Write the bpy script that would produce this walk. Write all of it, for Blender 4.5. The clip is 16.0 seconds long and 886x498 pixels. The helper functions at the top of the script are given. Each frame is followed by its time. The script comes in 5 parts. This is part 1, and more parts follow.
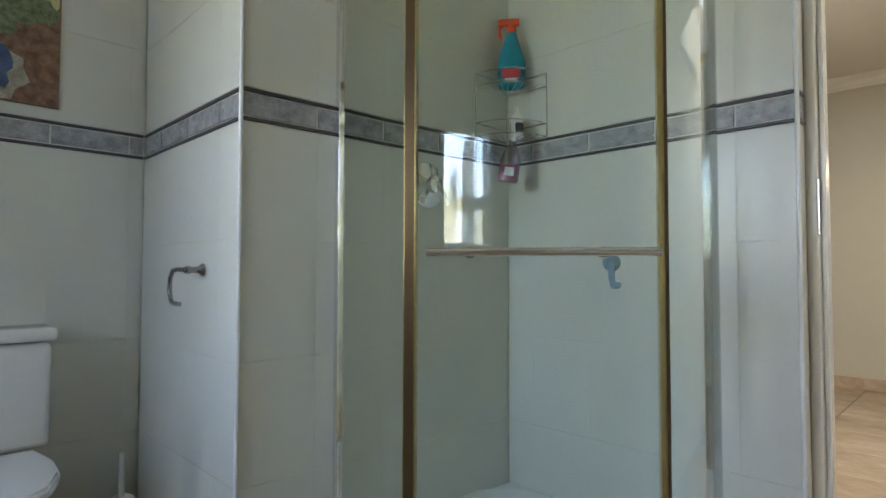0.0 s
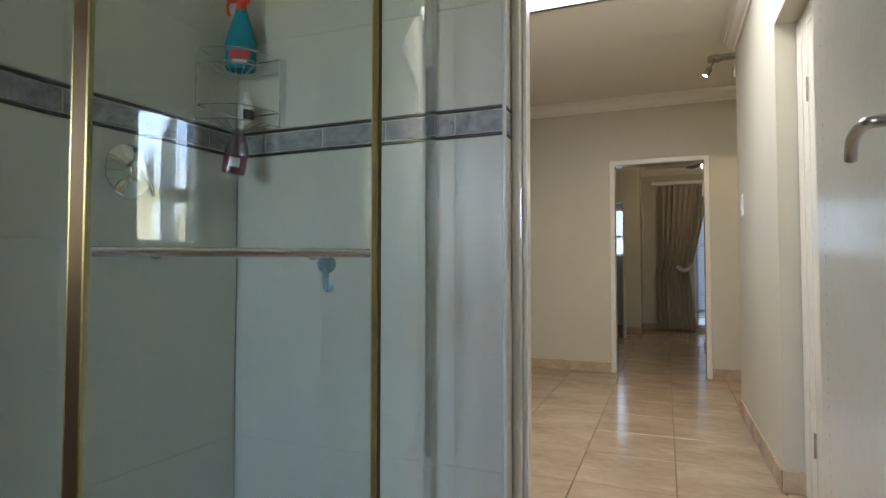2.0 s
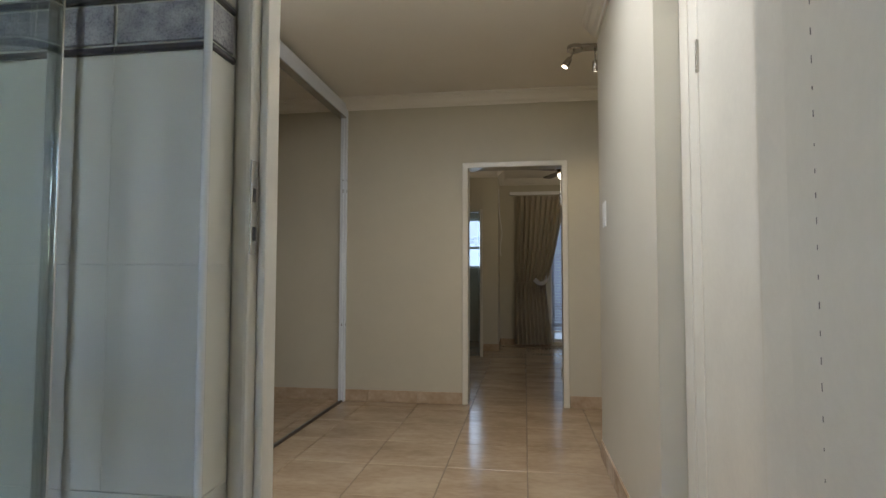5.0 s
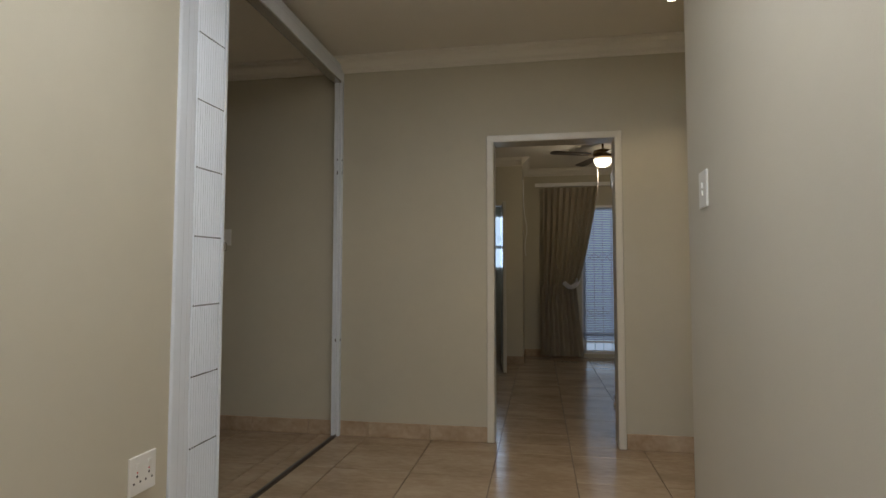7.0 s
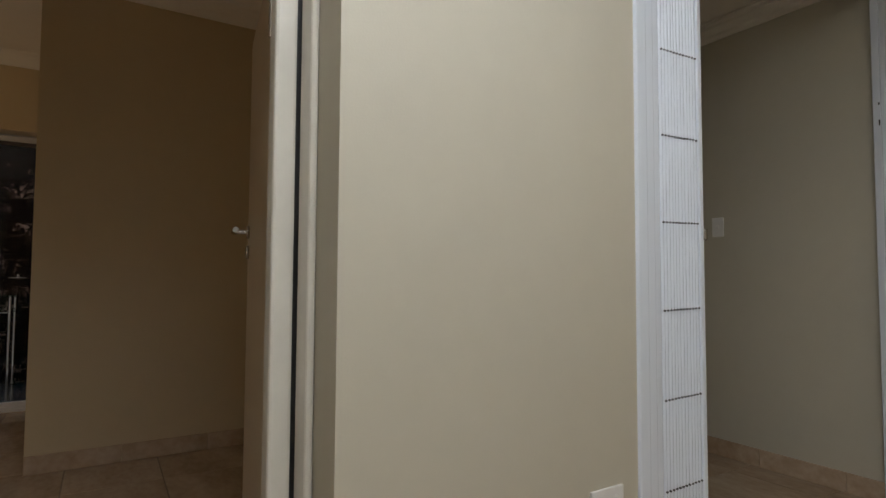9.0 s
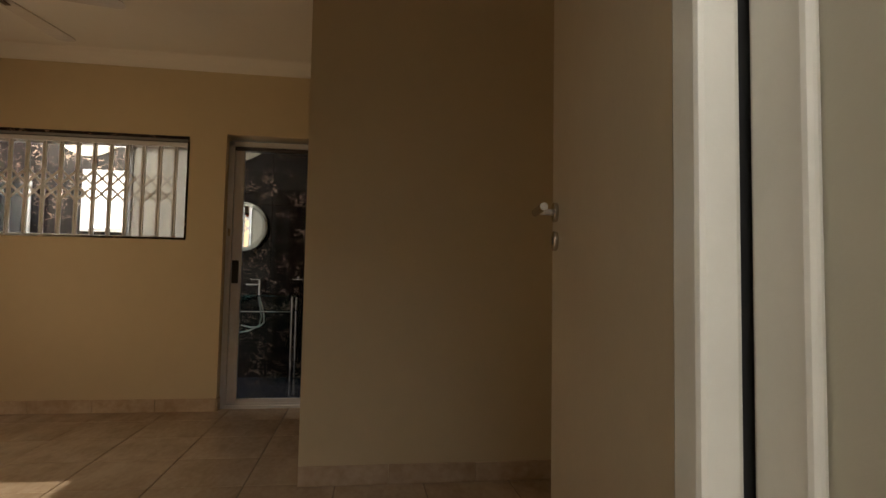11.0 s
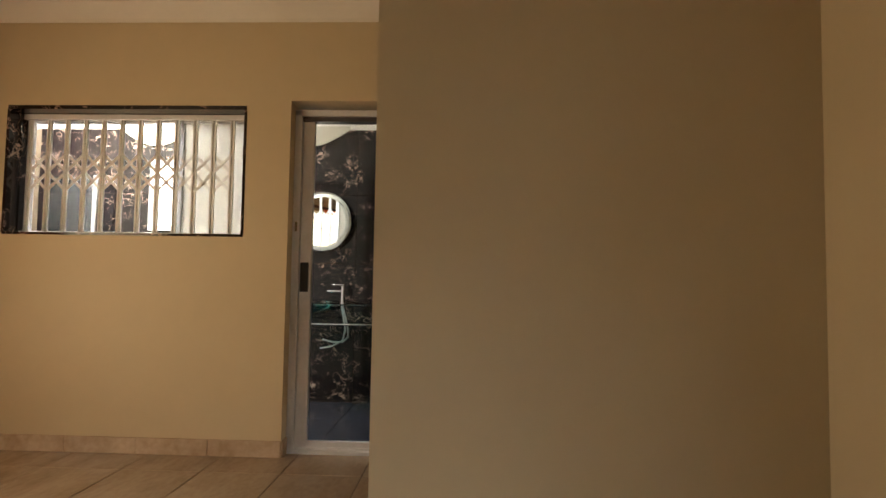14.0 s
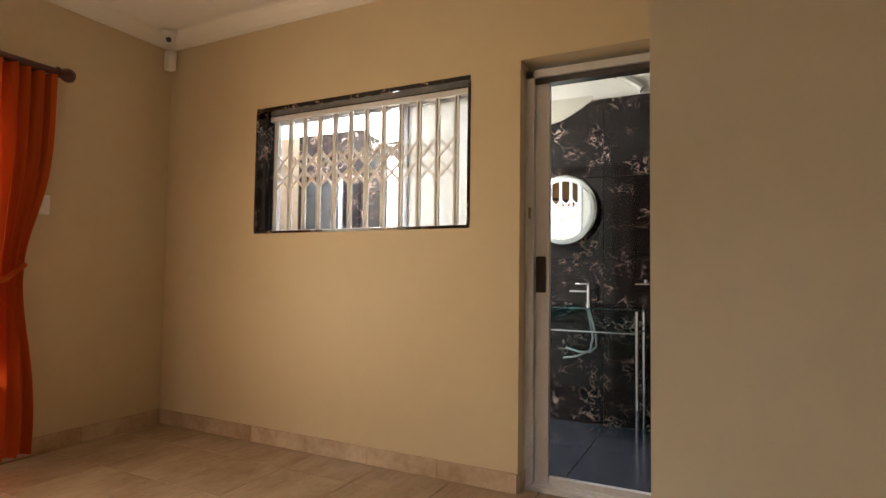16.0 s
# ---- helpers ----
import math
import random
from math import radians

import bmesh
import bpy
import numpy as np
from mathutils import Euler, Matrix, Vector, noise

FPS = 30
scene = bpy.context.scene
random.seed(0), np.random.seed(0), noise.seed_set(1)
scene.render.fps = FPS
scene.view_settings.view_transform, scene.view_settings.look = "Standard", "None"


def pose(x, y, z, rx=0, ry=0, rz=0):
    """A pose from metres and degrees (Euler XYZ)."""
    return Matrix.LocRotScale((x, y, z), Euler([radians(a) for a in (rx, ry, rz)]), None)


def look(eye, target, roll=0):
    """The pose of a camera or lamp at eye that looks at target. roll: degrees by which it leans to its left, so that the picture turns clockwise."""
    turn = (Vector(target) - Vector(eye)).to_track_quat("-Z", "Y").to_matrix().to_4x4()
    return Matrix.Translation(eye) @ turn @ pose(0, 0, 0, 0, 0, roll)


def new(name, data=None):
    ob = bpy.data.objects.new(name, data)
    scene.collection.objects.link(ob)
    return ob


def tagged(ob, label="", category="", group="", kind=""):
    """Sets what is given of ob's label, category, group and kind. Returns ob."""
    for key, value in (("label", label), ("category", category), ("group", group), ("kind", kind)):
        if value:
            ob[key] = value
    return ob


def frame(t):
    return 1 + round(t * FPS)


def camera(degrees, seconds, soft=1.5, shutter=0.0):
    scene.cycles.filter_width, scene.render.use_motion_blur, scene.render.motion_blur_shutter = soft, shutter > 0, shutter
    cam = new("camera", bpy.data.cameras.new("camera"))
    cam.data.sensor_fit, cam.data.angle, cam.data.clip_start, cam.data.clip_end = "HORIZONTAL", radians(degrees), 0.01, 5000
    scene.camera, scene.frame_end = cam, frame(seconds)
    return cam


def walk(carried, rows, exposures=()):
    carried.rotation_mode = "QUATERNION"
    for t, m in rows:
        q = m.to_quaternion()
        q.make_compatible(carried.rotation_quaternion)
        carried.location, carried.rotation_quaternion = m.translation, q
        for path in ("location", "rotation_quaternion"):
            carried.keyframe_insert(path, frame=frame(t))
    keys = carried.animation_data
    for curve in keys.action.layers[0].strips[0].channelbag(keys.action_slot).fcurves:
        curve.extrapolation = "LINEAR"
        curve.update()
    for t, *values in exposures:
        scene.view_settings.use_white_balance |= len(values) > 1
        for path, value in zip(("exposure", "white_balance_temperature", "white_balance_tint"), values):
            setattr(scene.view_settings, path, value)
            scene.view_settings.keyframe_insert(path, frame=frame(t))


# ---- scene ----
cam = camera(77.08, 16.0)
PATH = [
    (0, pose(-0.009, 0.077, 1.017, 92.12, -0.13, 44.99)),
    (0.5, pose(-0.010, 0.097, 1.019, 92.17, -0.12, 38.06)),
    (1, pose(0.009, 0.135, 1.023, 91.93, -0.17, 31.57)),
    (1.5, pose(0.029, 0.201, 1.027, 91.93, -0.13, 25.72)),
    (2, pose(0.057, 0.256, 1.027, 91.99, -0.04, 21.80)),
    (2.5, pose(0.112, 0.330, 1.029, 91.99, -0.10, 18.64)),
    (3, pose(0.162, 0.454, 1.033, 92.16, 0.09, 16.06)),
    (3.5, pose(0.185, 0.597, 1.042, 92.20, 0.28, 14.43)),
    (4, pose(0.148, 0.768, 1.063, 92.32, 0.04, 12.53)),
    (4.2, pose(0.129, 0.841, 1.069, 92.66, -0.04, 11.54)),
    (6.5, pose(-0.014, 1.955, 1.109, 93.03, -0.00, 6.09)),
    (7, pose(-0.099, 2.184, 1.097, 93.15, -0.07, 9.79)),
    (7.5, pose(-0.216, 2.369, 1.101, 93.36, -0.19, 18.60)),
    (8, pose(-0.308, 2.512, 1.096, 93.48, -0.33, 29.72)),
    (8.5, pose(-0.335, 2.620, 1.099, 93.47, -0.45, 43.40)),
    (9, pose(-0.330, 2.715, 1.095, 92.80, -0.30, 58.60)),
    (9.5, pose(-0.500, 2.720, 1.085, 93.10, -0.55, 68.30)),
    (10, pose(-0.710, 2.680, 1.062, 93.47, -0.81, 74.10)),
    (12.3, pose(-1.700, 2.690, 1.102, 92.86, -1.00, 87.03)),
    (12.5, pose(-1.782, 2.690, 1.107, 92.91, -0.99, 87.44)),
    (13, pose(-1.990, 2.678, 1.115, 92.75, -0.85, 88.72)),
    (13.5, pose(-2.193, 2.664, 1.120, 92.93, -0.85, 90.50)),
    (14, pose(-2.390, 2.663, 1.118, 93.07, -0.90, 92.20)),
    (14.5, pose(-2.591, 2.667, 1.113, 93.17, -0.89, 95.79)),
    (15, pose(-2.775, 2.623, 1.107, 93.04, -0.91, 103.20)),
    (15.5, pose(-2.963, 2.559, 1.109, 92.89, -0.89, 109.96)),
    (16, pose(-3.102, 2.491, 1.111, 92.57, -0.76, 116.82)),
]
EXPOSURES = [(0, 0.35, 6550, 10), (1, 0.2, 6500, 10), (2.5, -0.08, 6450, 10), (4, -0.15, 6300, 10), (6.5, -0.72, 6450, 10), (7.2, -0.64, 6500, 10), (8.5, -0.58, 6350, 10), (9.5, -0.6, 6100, 10), (10, -0.58, 6150, 10), (12.3, 0.1, 7300, 10), (14, 0.85, 6500, 10), (16, 1.2, 5900, 10)]
walk(cam, PATH, EXPOSURES)
import itertools

# ---- world, sun, large lights ----
world = bpy.data.worlds.new("world")
scene.world = world
world.use_nodes = True
wn = world.node_tree.nodes
sky = wn.new("ShaderNodeTexSky")
sky.sky_type, sky.sun_disc = "NISHITA", False
sky.sun_elevation, sky.sun_rotation = radians(40), radians(173)
world.node_tree.links.new(sky.outputs[0], wn["Background"].inputs[0])
wn["Background"].inputs[1].default_value = 0.1


def area_light(name, m, sx, sy, watts, colour=(1, 1, 1), spread=180):
    la = bpy.data.lights.new(name, "AREA")
    la.spread = radians(spread)
    la.shape, la.size, la.size_y, la.energy, la.color = "RECTANGLE", sx, sy, watts, colour
    ob = new(name, la)
    ob.matrix_basis = m
    return ob


def spot_light(name, eye, target, watts, angle, colour):
    la = bpy.data.lights.new(name, "SPOT")
    la.energy, la.spot_size, la.spot_blend, la.color, la.shadow_soft_size = watts, radians(angle), 0.6, colour, 0.02
    ob = new(name, la)
    ob.matrix_basis = look(eye, target)
    return ob


sun_data = bpy.data.lights.new("sun", "SUN")
sun_data.energy, sun_data.angle, sun_data.color = 5.0, radians(0.6), (1.0, 0.92, 0.80)
new("sun", sun_data).matrix_basis = look((0, 0, 0), (-0.12, 1.0, -0.845))

area_light("skylight_daylight", look((-0.31, 3.18, 2.705), (-0.31, 3.18, 0)), 1.36, 1.14, 22.5, (0.97, 0.97, 1.0))
area_light("bath_window_sky", look((-1.13, -1.45, 1.60), (-0.35, 1.8, 0.25)), 1.36, 0.82, 25, (0.46, 0.645, 1.0), 80)
area_light("bath_window_ground_bounce", look((-1.13, -1.44, 1.60), (-0.1, 2.0, 2.5)), 1.36, 0.82, 14, (1.0, 0.93, 0.58), 85)
area_light("bedroom_window_daylight", look((1.25, 10.36, 1.1), (1.1, 6, 1.0)), 1.4, 2.0, 2.3, (0.62, 0.83, 1.0))
area_light("bedroom_side_daylight", look((-0.95, 10.93, 1.68), (-0.6, 6, 0.4)), 0.66, 0.8, 5, (0.55, 0.75, 1.0))
area_light("lounge_window_daylight", look((-3.84, -1.26, 1.15), (-5.3, 0.95, 0.2)), 1.6, 2.1, 14.0, (1.0, 0.74, 0.43), 120)
area_light("lounge_window_ground_bounce", look((-3.84, -1.27, 1.15), (-4.7, 0.6, 2.85)), 1.6, 2.1, 9.0, (1.0, 0.74, 0.44), 120)
# fill lamp added above the marble bathroom, out of view
area_light("marble_bath_fill", look((-6.72, -0.62, 3.05), (-6.72, -0.3, 0.6)), 0.85, 1.15, 85, (1.0, 0.97, 0.90))

# ---- materials ----
BEIGE = (0.56, 0.523, 0.42)


def mat(name, base, rough=0.5, metal=0.0, vary=0.0, scale=6.0, bump=0.0, bump_scale=60.0, trans=0.0, ior=1.45, coat=0.0, random_piece=0.0, stretch=(1, 1, 1), second=None, sheen=0.0):
    m = bpy.data.materials.new(name)
    m.use_nodes = True
    nt = m.node_tree
    n, l = nt.nodes, nt.links
    b = n["Principled BSDF"]
    b.inputs["Base Color"].default_value = (*base, 1)
    b.inputs["Roughness"].default_value = rough
    b.inputs["Metallic"].default_value = metal
    b.inputs["IOR"].default_value = ior
    b.inputs["Transmission Weight"].default_value = trans
    b.inputs["Coat Weight"].default_value = coat
    b.inputs["Sheen Weight"].default_value = sheen
    tc = n.new("ShaderNodeTexCoord")
    mp = n.new("ShaderNodeMapping")
    mp.inputs["Scale"].default_value = stretch
    l.new(tc.outputs["Object"], mp.inputs[0])
    vec = mp.outputs[0]
    if random_piece:
        oi = n.new("ShaderNodeObjectInfo")
        ad = n.new("ShaderNodeVectorMath")
        ad.operation = "MULTIPLY_ADD"
        cx = n.new("ShaderNodeCombineXYZ")
        for i in range(3):
            l.new(oi.outputs["Random"], cx.inputs[i])
        l.new(cx.outputs[0], ad.inputs[0])
        ad.inputs[1].default_value = (37, 53, 71)
        l.new(vec, ad.inputs[2])
        vec = ad.outputs[0]
    if vary or second:
        no = n.new("ShaderNodeTexNoise")
        no.inputs["Scale"].default_value, no.inputs["Detail"].default_value, no.inputs["Roughness"].default_value = scale, 6, 0.6
        l.new(vec, no.inputs["Vector"])
        no2 = n.new("ShaderNodeTexNoise")
        no2.inputs["Scale"].default_value, no2.inputs["Detail"].default_value = scale * 9, 4
        l.new(vec, no2.inputs["Vector"])
        mixf = n.new("ShaderNodeMix")
        mixf.inputs[0].default_value = 0.25
        l.new(no.outputs["Fac"], mixf.inputs[2])
        l.new(no2.outputs["Fac"], mixf.inputs[3])
        ramp = n.new("ShaderNodeValToRGB")
        e = ramp.color_ramp.elements
        dark = second or tuple(c * (1 - vary) for c in base)
        e[0].position, e[0].color = 0.36, (*dark, 1)
        e[1].position, e[1].color = 0.64, (*(min(1, c * (1 + vary * 0.6)) for c in base), 1)
        l.new(mixf.outputs[0], ramp.inputs[0])
        l.new(ramp.outputs[0], b.inputs["Base Color"])
        rr = n.new("ShaderNodeMapRange")
        rr.inputs[3].default_value, rr.inputs[4].default_value = max(0.02, rough * 0.85), min(1, rough * 1.15)
        l.new(no2.outputs["Fac"], rr.inputs[0])
        l.new(rr.outputs[0], b.inputs["Roughness"])
    if bump:
        nb = n.new("ShaderNodeTexNoise")
        nb.inputs["Scale"].default_value, nb.inputs["Detail"].default_value = bump_scale, 5
        l.new(vec, nb.inputs["Vector"])
        bp = n.new("ShaderNodeBump")
        bp.inputs["Strength"].default_value, bp.inputs["Distance"].default_value = bump, 0.01
        l.new(nb.outputs["Fac"], bp.inputs["Height"])
        l.new(bp.outputs[0], b.inputs["Normal"])
    return m


def glow(name, colour, strength):
    m = bpy.data.materials.new(name)
    m.use_nodes = True
    b = m.node_tree.nodes["Principled BSDF"]
    b.inputs["Base Color"].default_value = (*colour, 1)
    b.inputs["Emission Color"].default_value = (*colour, 1)
    b.inputs["Emission Strength"].default_value = strength
    return m


def clear_glass(name, tint, gloss=0.12, rough=0.0):
    """Thin pane: mostly clear, with a mirror-like sheen that grows towards grazing angles."""
    m = bpy.data.materials.new(name)
    m.use_nodes = True
    n, l = m.node_tree.nodes, m.node_tree.links
    n.clear()
    out = n.new("ShaderNodeOutputMaterial")
    tr = n.new("ShaderNodeBsdfTransparent")
    tr.inputs[0].default_value = (*tint, 1)
    gl = n.new("ShaderNodeBsdfGlossy")
    gl.inputs["Roughness"].default_value = rough
    lw = n.new("ShaderNodeLayerWeight")
    po = n.new("ShaderNodeMath")
    po.operation = "POWER"
    po.inputs[1].default_value = 3.2
    l.new(lw.outputs["Facing"], po.inputs[0])
    ma = n.new("ShaderNodeMath")
    ma.operation = "MULTIPLY_ADD"
    ma.use_clamp = True
    ma.inputs[1].default_value, ma.inputs[2].default_value = 0.9, gloss
    l.new(po.outputs[0], ma.inputs[0])
    mx = n.new("ShaderNodeMixShader")
    l.new(ma.outputs[0], mx.inputs[0])
    l.new(tr.outputs[0], mx.inputs[1])
    l.new(gl.outputs[0], mx.inputs[2])
    l.new(mx.outputs[0], out.inputs[0])
    return m


def translucent(name, colour, mix=0.5):
    m = bpy.data.materials.new(name)
    m.use_nodes = True
    n, l = m.node_tree.nodes, m.node_tree.links
    n.clear()
    out = n.new("ShaderNodeOutputMaterial")
    d = n.new("ShaderNodeBsdfDiffuse")
    t = n.new("ShaderNodeBsdfTranslucent")
    no = n.new("ShaderNodeTexNoise")
    no.inputs["Scale"].default_value, no.inputs["Detail"].default_value = 220, 3
    ramp = n.new("ShaderNodeValToRGB")
    e = ramp.color_ramp.elements
    e[0].position, e[0].color = 0.3, (*(c * 0.86 for c in colour), 1)
    e[1].position, e[1].color = 0.7, (*colour, 1)
    tc = n.new("ShaderNodeTexCoord")
    l.new(tc.outputs["Object"], no.inputs["Vector"])
    l.new(no.outputs["Fac"], ramp.inputs[0])
    mx = n.new("ShaderNodeMixShader")
    mx.inputs[0].default_value = mix
    for s in (d, t):
        l.new(ramp.outputs[0], s.inputs[0])
    l.new(d.outputs[0], mx.inputs[1])
    l.new(t.outputs[0], mx.inputs[2])
    l.new(mx.outputs[0], out.inputs[0])
    return m


def marble_black():
    m = mat("black_veined_marble", (0.012, 0.009, 0.009), 0.10, random_piece=1.0)
    n, l = m.node_tree.nodes, m.node_tree.links
    b = n["Principled BSDF"]
    vec = [k for k in n if k.type == "VECT_MATH"][0].outputs[0]
    warp = n.new("ShaderNodeTexNoise")
    warp.inputs["Scale"].default_value, warp.inputs["Detail"].default_value = 9, 6
    l.new(vec, warp.inputs["Vector"])
    add = n.new("ShaderNodeVectorMath")
    add.operation = "MULTIPLY_ADD"
    l.new(warp.outputs["Color"], add.inputs[0])
    add.inputs[1].default_value = (0.35, 0.35, 0.35)
    l.new(vec, add.inputs[2])
    vo = n.new("ShaderNodeTexVoronoi")
    vo.feature = "DISTANCE_TO_EDGE"
    vo.inputs["Scale"].default_value = 8.5
    l.new(add.outputs[0], vo.inputs["Vector"])
    mask = n.new("ShaderNodeTexNoise")
    mask.inputs["Scale"].default_value, mask.inputs["Detail"].default_value = 6, 3
    l.new(vec, mask.inputs["Vector"])
    w = n.new("ShaderNodeMapRange")
    w.inputs[1].default_value, w.inputs[2].default_value, w.inputs[3].default_value, w.inputs[4].default_value = 0.46, 0.72, 0.0, 0.044
    l.new(mask.outputs["Fac"], w.inputs[0])
    cmp_ = n.new("ShaderNodeMath")
    cmp_.operation = "LESS_THAN"
    l.new(vo.outputs["Distance"], cmp_.inputs[0])
    l.new(w.outputs[0], cmp_.inputs[1])
    mx = n.new("ShaderNodeMix")
    mx.data_type = "RGBA"
    mx.inputs[6].default_value = (0.014, 0.010, 0.010, 1)
    mx.inputs[7].default_value = (0.42, 0.30, 0.235, 1)
    l.new(cmp_.outputs[0], mx.inputs[0])
    l.new(mx.outputs[2], b.inputs["Base Color"])
    return m


PAINT = mat("beige_wall_paint", BEIGE, 0.55, vary=0.035, scale=1.6, bump=0.05, bump_scale=180)
# the corridor beige made paler and greyer, putting the skylight's daylight into it
PAINT_DAYLIT = mat("beige_wall_paint_daylit", (0.58, 0.545, 0.458), 0.5, vary=0.035, scale=1.6, bump=0.05, bump_scale=180)
PAINT2 = mat("warm_beige_wall_paint", (0.58, 0.475, 0.305), 0.5, vary=0.04, scale=1.4, bump=0.05, bump_scale=180)
CEIL = mat("white_ceiling_paint", (0.80, 0.765, 0.69), 0.7, vary=0.02, scale=2, bump=0.04, bump_scale=240)
GLOSSW = mat("cream_gloss_enamel", (0.74, 0.71, 0.63), 0.22, vary=0.04, scale=5, bump=0.05, bump_scale=70)
BEIGE_GLOSS = mat("beige_gloss_enamel", (0.56, 0.47, 0.335), 0.30, vary=0.05, scale=5, bump=0.06, bump_scale=60)
MELAMINE = mat("white_melamine", (0.75, 0.80, 0.87), 0.2, vary=0.02, scale=4, bump=0.03, bump_scale=30, stretch=(6, 6, 0.5))
PLASTIC = mat("white_plastic", (0.80, 0.79, 0.75), 0.35, vary=0.03)
FLOOR_TILE = mat("sandy_marbled_floor_tile", (0.40, 0.31, 0.215), 0.17, vary=0.10, scale=2.3, second=(0.29, 0.205, 0.13), bump=0.02, bump_scale=25, random_piece=1.0, stretch=(0.9, 1.75, 1))
GROUT = mat("dark_grout", (0.16, 0.12, 0.085), 0.9, vary=0.2, scale=20)
SKIRT = mat("sandy_skirting_tile", (0.54, 0.425, 0.31), 0.25, vary=0.10, scale=3, second=(0.36, 0.25, 0.155), random_piece=1.0)
WALL_TILE = mat("cream_wall_tile", (0.67, 0.665, 0.595), 0.30, vary=0.02, scale=2, bump=0.015, bump_scale=9, random_piece=1.0)
WGROUT = mat("pale_grout", (0.70, 0.70, 0.64), 0.8, vary=0.03)
EDGE_OLIVE = mat("dull_olive_door_edge", (0.20, 0.18, 0.13), 0.5, vary=0.12, scale=18, stretch=(1, 1, 0.2))
BAND = mat("grey_relief_border_tile", (0.40, 0.40, 0.41), 0.28, vary=0.25, scale=26, second=(0.20, 0.20, 0.225), bump=0.5, bump_scale=45, random_piece=1.0)
BAND_DARK = mat("charcoal_border_strip", (0.07, 0.065, 0.07), 0.3, vary=0.2, scale=20)
WORN = mat("worn_lock_steel", (0.30, 0.31, 0.33), 0.42, 0.9, vary=0.1, scale=30)
CHROME = mat("chrome", (0.82, 0.82, 0.83), 0.06, 1.0)
DCHROME = mat("dark_chrome", (0.42, 0.42, 0.43), 0.08, 1.0)
STEEL = mat("brushed_steel", (0.50, 0.48, 0.45), 0.26, 1.0)
BRASS = mat("gold_anodised_trim", (0.62, 0.48, 0.20), 0.24, 1.0, vary=0.08, scale=20)
BRONZE = mat("dark_bronze_trim", (0.14, 0.09, 0.045), 0.3, 0.8)
ALU = mat("silver_aluminium", (0.70, 0.71, 0.74), 0.30, 0.4, vary=0.05, scale=40)
BARS = mat("white_painted_steel_bar", (0.84, 0.84, 0.84), 0.25, vary=0.04, scale=20)
CERAMIC = mat("white_ceramic", (0.78, 0.78, 0.76), 0.08, vary=0.01)
SGLASS = clear_glass("shower_glass", (0.905, 0.945, 0.925), 0.024)
DGLASS = clear_glass("door_glass", (0.94, 0.95, 0.96), 0.012)
BGLASS = clear_glass("green_edge_glass", (0.45, 0.74, 0.74), 0.12)
MIRROR = mat("mirror_silver", (0.90, 0.92, 0.91), 0.01, 1.0)
FROST = translucent("frosted_pane", (0.97, 0.965, 0.93), 0.75)
ORANGE = translucent("orange_curtain_cloth", (0.52, 0.105, 0.02), 0.3)
CREAMC = translucent("cream_curtain_cloth", (0.60, 0.54, 0.43), 0.12)
SHEER = translucent("white_lace_cloth", (0.90, 0.91, 0.93), 0.6)
WOOD = mat("dark_mahogany", (0.075, 0.022, 0.014), 0.3, vary=0.25, scale=9, stretch=(1, 8, 8))
# black plastic parts, and black put where holes and the rebate are only shaded
BLACK = mat("black_plastic_and_hole_shade", (0.02, 0.02, 0.02), 0.4)
DARKTILE = mat("blue_black_floor_tile", (0.030, 0.032, 0.042), 0.15, vary=0.2, scale=6, random_piece=1.0)
MARBLE = marble_black()
BLUE = mat("turquoise_plastic", (0.01, 0.26, 0.36), 0.25, vary=0.03)
RED = mat("orange_red_plastic", (0.78, 0.09, 0.03), 0.35)
LABELW = mat("printed_label", (0.70, 0.68, 0.70), 0.4, vary=0.1, scale=40)
LABELR = mat("red_print", (0.60, 0.06, 0.07), 0.4)
PINK = mat("magenta_liquid", (0.42, 0.03, 0.16), 0.15)
CLEARP = clear_glass("clear_plastic", (0.62, 0.55, 0.63), 0.14, 0.15)
BLIND = translucent("pale_blue_blind_slat", (0.62, 0.68, 0.80), 0.45)
HOSE = mat("braided_hose", (0.55, 0.54, 0.52), 0.35, 0.5)
LAMP = glow("lamp_glow", (1.0, 0.86, 0.62), 18)
FANLAMP = glow("fan_lamp_glow", (1.0, 0.90, 0.70), 5)
DAYGLOW = glow("daylight_outside", (0.62, 0.78, 1.0), 1.1)
DAYWHITE = glow("bright_daylight_outside", (1.0, 0.97, 0.90), 3.0)
SKYGLOW = glow("skylight_diffuser_glow", (0.97, 0.98, 1.0), 5.0)


# ---- mesh helpers ----
def put(name, bm, material, smooth=False):
    me = bpy.data.meshes.new(name)
    bmesh.ops.recalc_face_normals(bm, faces=bm.faces[:])
    if smooth:
        for f in bm.faces:
            f.smooth = True
    bm.to_mesh(me)
    bm.free()
    if smooth:
        me.set_sharp_from_angle(angle=radians(38))
    me.materials.append(material)
    return new(name, me)


def thing(name, label, category, m=None, group=""):
    e = new(name)
    e.empty_display_size = 0.1
    if m is not None:
        e.matrix_basis = m
    return tagged(e, label, category, group)


def part(name, bm, material, parent, label="", smooth=True, kind=""):
    ob = put(name, bm, material, smooth)
    ob.parent = parent
    if label:
        ob["label"] = label
    if kind:
        ob["kind"] = kind
    return ob


def structure(name, bm, material, label, category, smooth=False):
    return tagged(put(name, bm, material, smooth), label, category, kind="structure")


